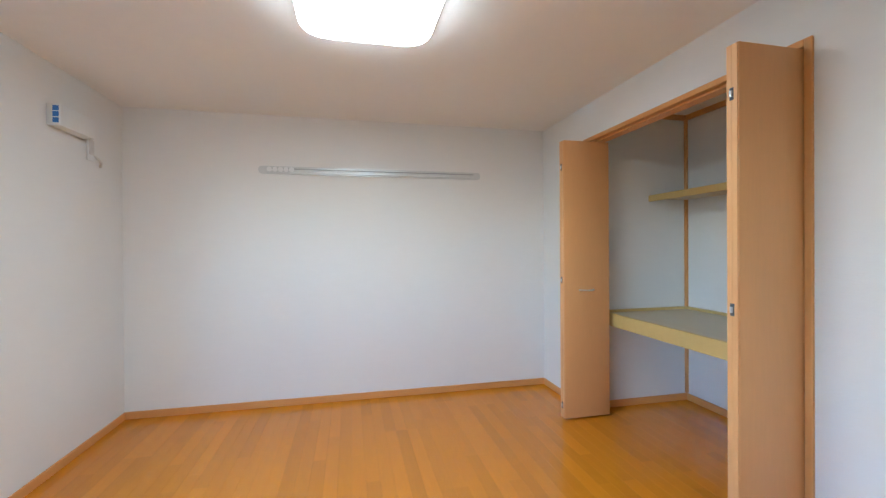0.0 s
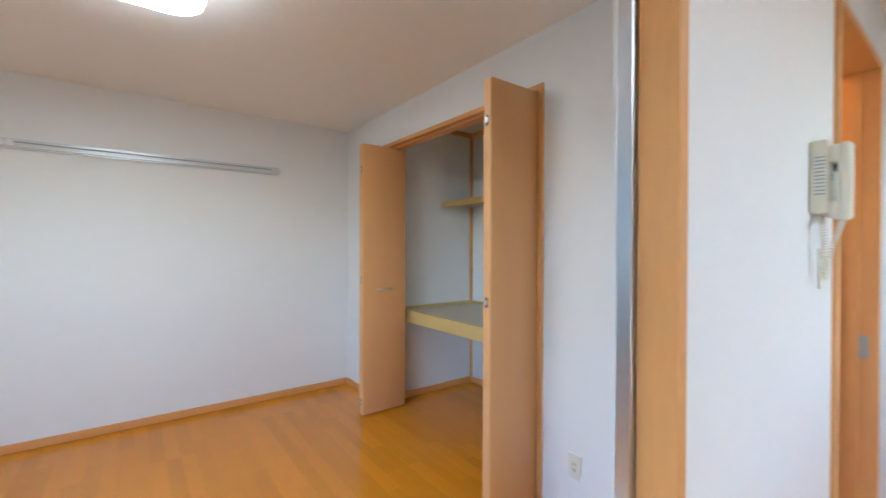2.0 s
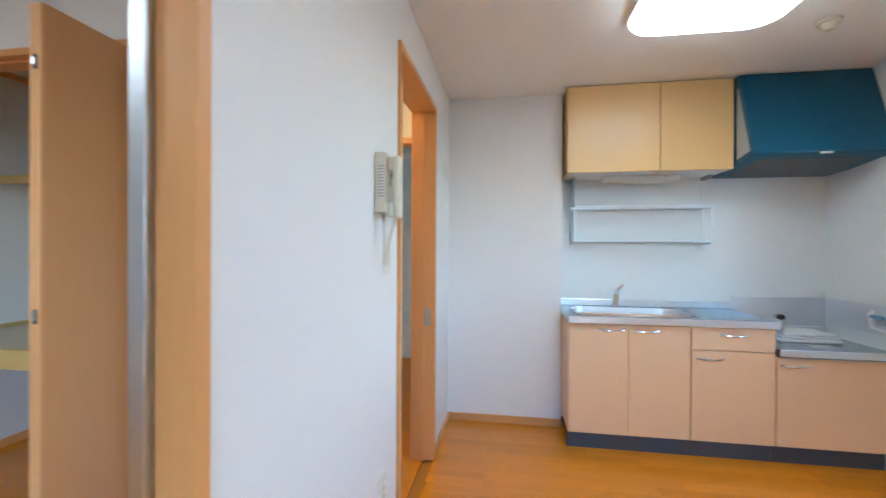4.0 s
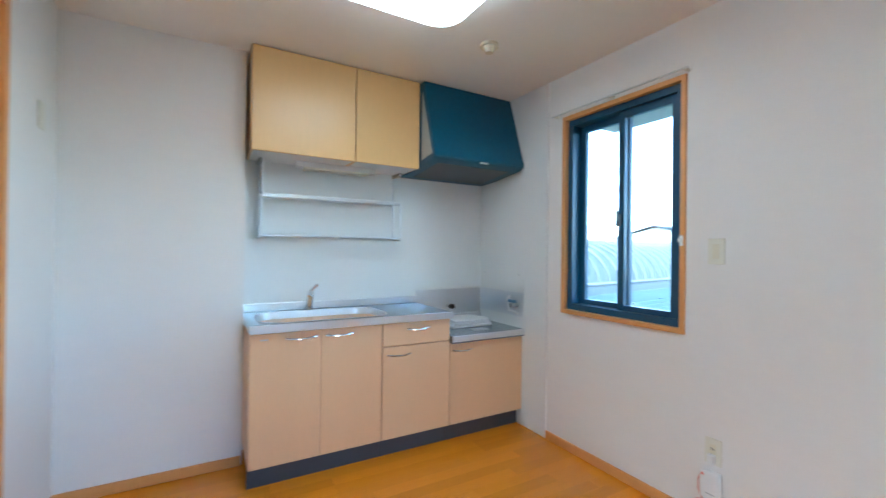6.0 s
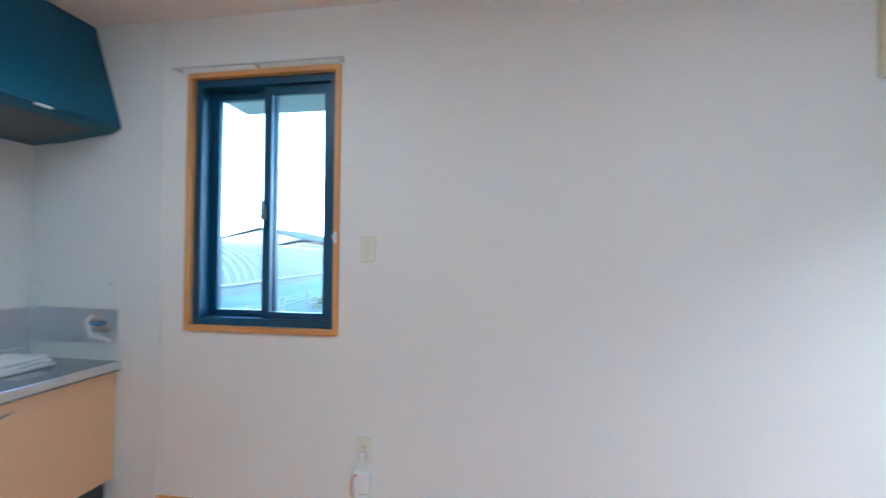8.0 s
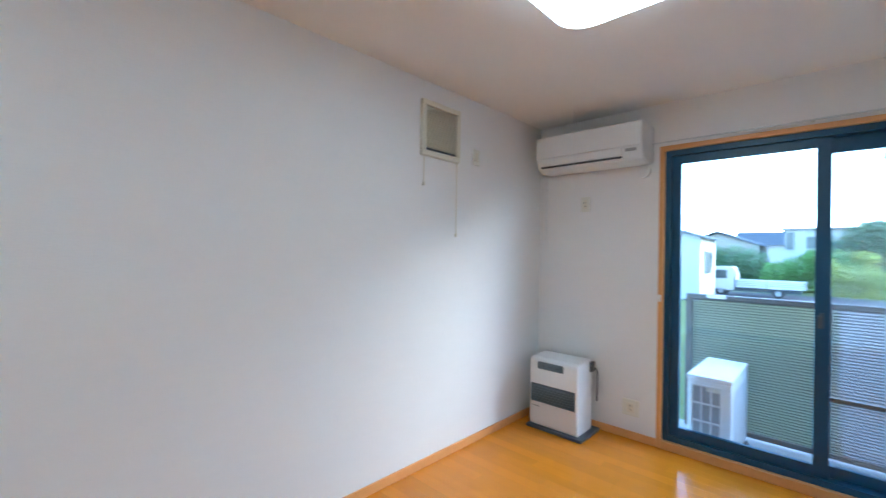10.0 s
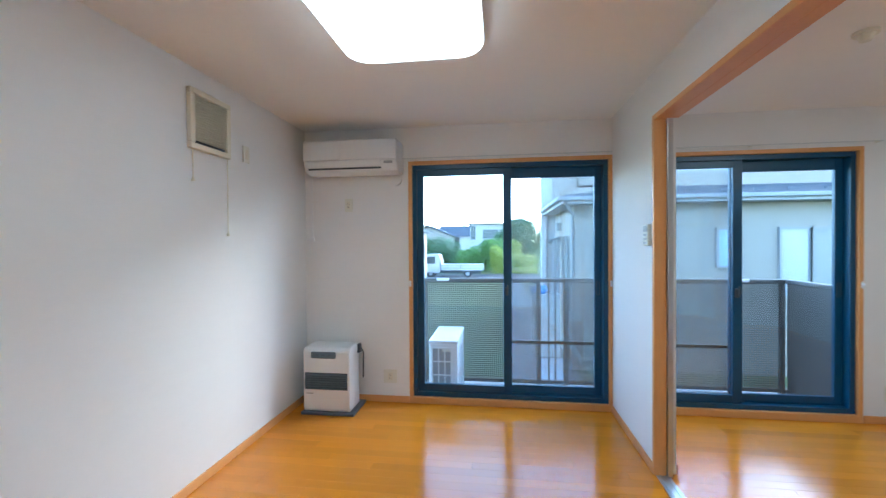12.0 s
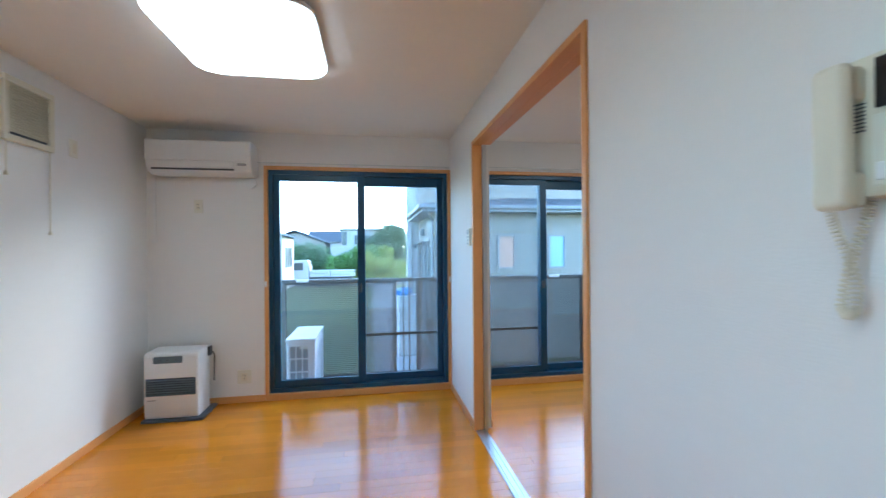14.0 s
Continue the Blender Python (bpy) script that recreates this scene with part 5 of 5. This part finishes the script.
for k in range(12):
    z = GZ + 0.06 + 0.105 * k
    turned_part("slat", slab(1.98, 2.01, -8, 26, z, z + 0.07), FENCEBLUE, fn)
far_house(-48, -39, -32.3, -22.3, 2.75, 1.25, WHITEWALL, "pale house with a pitched roof beyond the greenhouse", "x")
far_house(-38.5, -33.5, -23.8, -15.4, 1.75, 0.9, SIDING2, "low house with a blue-grey roof beyond the greenhouse", "x")


# ---- plants ----
def leaves(rng, blobs, count, size):
    """Leaf quads scattered through uneven blobs (centre, radii)."""
    vs, fs = [], []
    for k in range(count):
        c, r = blobs[rng.randrange(len(blobs))]
        d = Vector((rng.gauss(0, 1), rng.gauss(0, 1), rng.gauss(0, 1))).normalized()
        q = Vector(c) + Vector((d.x * r[0], d.y * r[1], d.z * r[2])) * (0.55 + 0.5 * rng.random()) * (1 + 0.3 * noise.noise(d * 3 + Vector(c)))
        a = Vector((rng.gauss(0, 1), rng.gauss(0, 1), rng.gauss(0, 1))).normalized()
        b = a.orthogonal().normalized()
        s = size * (0.6 + 0.8 * rng.random())
        n = len(vs)
        vs += [q - a * s, q + b * s * 0.45, q + a * s, q - b * s * 0.45]
        fs.append((n, n + 1, n + 2, n + 3))
    return vs, fs


def plant(name, x, y, blobs, count, size, material, label, category, trunk=0.0):
    t = thing(name, (x, y, GZ), label, category, "garden plants")
    rng = random.Random(int(x * 100 + y * 7))
    if trunk:
        bm = rod(bmesh.new(), (x, y, GZ - 0.05), (x, y, GZ + trunk + 0.7), 0.16, 10, 0.09)
        for k in range(5):
            a = k * 1.3
            rod(bm, (x, y, GZ + trunk * (0.6 + 0.08 * k)), (x + 0.9 * math.cos(a), y + 0.9 * math.sin(a), GZ + trunk * (1.05 + 0.1 * k)), 0.06, 6, 0.02)
        part("trunk", bm, BARK, t)
    vs, fs = leaves(rng, [((x + c[0], y + c[1], GZ + 0.7 + c[2] - d), r) for c, r in blobs for d in ((0.0, 0.8) if c[2] < 2 else (0.0,))], count, size)
    me = bpy.data.meshes.new("crown")
    me.from_pydata([v - t.location for v in vs], [], fs)
    me.materials.append(material)
    new("crown", me).parent = t


plant("tree", 1.15, 41, [((0, 0, 3.0), (1.9, 1.8, 1.5)), ((-1.2, 0, 2.2), (1.3, 1.4, 1.3)), ((1.3, 0, 2.4), (1.5, 1.4, 1.4)), ((0.2, 0, 3.7), (1.3, 1.3, 0.9)), ((0, 0, 1.2), (2.3, 1.5, 1.3))],
      26000, 0.10, LEAFDARK, "dense dark green garden tree", "tree", 2.4)
plant("bush", -2.2, 37, [((0, 0, 1.0), (1.8, 1.2, 1.0)), ((-1.6, 0, 0.6), (1.3, 1.2, 0.9)), ((1.2, 0, 1.4), (1.3, 1.1, 1.0)), ((0.4, 0, 1.8), (0.8, 0.9, 0.6))],
      18000, 0.09, LEAF, "fresh green bushy shrub behind the truck", "bush", 1.0)
plant("tree", -5.9, 39, [((0, 0, 1.2), (1.3, 1.2, 1.3)), ((-1.3, 0, 1.4), (1.3, 1.2, 1.4)), ((-2.6, 0, 1.7), (1.0, 1.0, 1.0)), ((0.4, 0, 0.4), (1.4, 1.0, 1.0))],
      14000, 0.09, LEAFDARK, "dark blue-green conifer behind the truck", "tree", 1.2)
plant("bush", 0.2, 34.5, [((0, 0, 0.5), (1.1, 0.9, 0.7)), ((1.3, 0, 0.4), (1.1, 0.8, 0.6)), ((-1.0, 0, 0.7), (0.8, 0.8, 0.8)), ((-1.4, 0, 1.2), (0.5, 0.5, 0.6))],
      12000, 0.07, LEAFYELLOW, "yellow-green low shrub beside the drive", "bush", 0.5)
plant("bush", 0.6, 37.5, [((0, 0, 1.8), (0.8, 0.7, 0.5)), ((-0.6, 0, 1.5), (0.6, 0.7, 0.6))],
      4000, 0.08, LEAFYELLOW, "yellow-green upright shrub beside the tree", "bush", 1.0)
plant("bush", -32.0, -19.0, [((0, 0, 1.8), (1.2, 2.0, 0.9)), ((0, 1.6, 1.4), (1.0, 1.8, 0.8))], 5000, 0.12, LEAFYELLOW, "yellow-green hedge beyond the greenhouse", "bush", 1.5)
plant("weeds", -15.0, -8.6, [((0, 0, 0.1), (0.6, 3.0, 0.25)), ((0.4, 1.5, 0.12), (0.8, 2.0, 0.3))], 2600, 0.07, STRAW, "patch of dry yellowish weeds at the fence", "weeds")

# ---- parked truck ----
tk = thing("pickup_truck", (-4.2, 30, GZ), "small white flatbed truck parked in the yard", "truck")
cabo = prism(bmesh.new(), [(-7.0, GZ + 0.35), (-7.05, GZ + 0.95), (-6.78, GZ + 1.78), (-6.65, GZ + 1.86), (-5.66, GZ + 1.86), (-5.56, GZ + 1.76), (-5.56, GZ + 0.35)], "y", 29.2, 30.7)
bmesh.ops.bevel(cabo, geom=cabo.edges[:], offset=0.05, segments=2, affect='EDGES')
part("cab", cabo, TRUCKWHITE, tk, smooth=True)
part("side_window", prism(bmesh.new(), [(-6.8, GZ + 1.1), (-6.62, GZ + 1.66), (-5.95, GZ + 1.66), (-5.95, GZ + 1.1)], "y", 29.185, 29.21), WINDARK, tk)
part("bed", slab(-5.5, -2.08, 29.2, 30.7, GZ + 0.58, GZ + 0.68, 0.02), TRUCKWHITE, tk)
for k in range(2):
    part("side_board", slab(-5.47, -2.1, 29.2 + 1.46 * k, 29.24 + 1.46 * k, GZ + 0.68, GZ + 1.04, 0.01), TRUCKWHITE, tk)
part("tail_board", slab(-2.14, -2.1, 29.25, 30.65, GZ + 0.68, GZ + 1.0, 0.01), TRUCKWHITE, tk)
for k in range(3):
    part("board_rib", slab(-5.47, -2.1, 29.192, 29.2, GZ + 0.72 + 0.11 * k, GZ + 0.745 + 0.11 * k), GUTTER, tk)
for x in (-5.48, -3.9, -2.12):
    part("stake", slab(x - 0.03, x + 0.03, 29.185, 29.2, GZ + 0.6, GZ + 1.06), GUTTER, tk)
part("head_board", slab(-5.5, -5.46, 29.25, 30.65, GZ + 0.68, GZ + 1.5, 0.01), TRUCKWHITE, tk)
part("mirror", slab(-6.82, -6.74, 29.08, 29.12, GZ + 1.2, GZ + 1.42, 0.01), DARKPLASTIC, tk)
part("mudguard", slab(-3.75, -2.95, 29.19, 29.3, GZ + 0.56, GZ + 0.62, 0.01), TRUCKWHITE, tk)
part("chassis", slab(-6.8, -2.3, 29.5, 30.4, GZ + 0.3, GZ + 0.55), DARKPLASTIC, tk)
for x in (-6.3, -3.35):
    for y in (29.3, 30.55):
        wh = part("wheel", rod(bmesh.new(), (x, y - 0.09, GZ + 0.3), (x, y + 0.09, GZ + 0.3), 0.3, 24), RUBBER, tk, smooth=True)
        part("rim", rod(bmesh.new(), (x, y - 0.1, GZ + 0.3), (x, y - 0.085, GZ + 0.3), 0.16, 20), GREYPLASTIC, wh)

# ---- floor boards ----
STRIP, LONG = 0.0757, 0.909
board_meshes = {}


def board_mesh(length, width):
    key = (round(length, 3), round(width, 3))
    if key not in board_meshes:
        bm = bmesh.new()
        g, b = 0.0002, 0.0003
        lo = [bm.verts.new((x, y, -0.012)) for x, y in ((g, g), (length - g, g), (length - g, width - g), (g, width - g))]
        mi = [bm.verts.new((x, y, -b)) for x, y in ((g, g), (length - g, g), (length - g, width - g), (g, width - g))]
        hi = [bm.verts.new((x, y, 0.0)) for x, y in ((g + b, g + b), (length - g - b, g + b), (length - g - b, width - g - b), (g + b, width - g - b))]
        for p, q in ((lo, mi), (mi, hi)):
            for i in range(4):
                bm.faces.new((p[i], p[(i + 1) % 4], q[(i + 1) % 4], q[i]))
        bm.faces.new(hi)
        me = mesh_from(bm, "floor_board")
        me.materials.append(BOARD)
        board_meshes[key] = me
    return board_meshes[key]


def lay(parent, x0, x1, y0, y1, seed):
    rng = random.Random(seed)
    y = y1
    row = 0
    while y > y0 + 0.005:
        w = min(STRIP, y - y0)
        x = x0 - rng.choice((0.0, 0.15, 0.3, 0.45, 0.6, 0.75))
        while x < x1 - 0.005:
            a, b = max(x, x0), min(x + LONG, x1)
            if b - a > 0.01:
                ob = new("floor_board", board_mesh(b - a, w))
                ob.parent = parent
                ob.location = (a, y - w, 0.0)
            x += LONG
        y -= w
        row += 1


lay(floor_living, WX, 0.0, KB, 0.0, 4)
lay(floor_bedroom, 0.076, EX, -4.39, 0.0, 9)
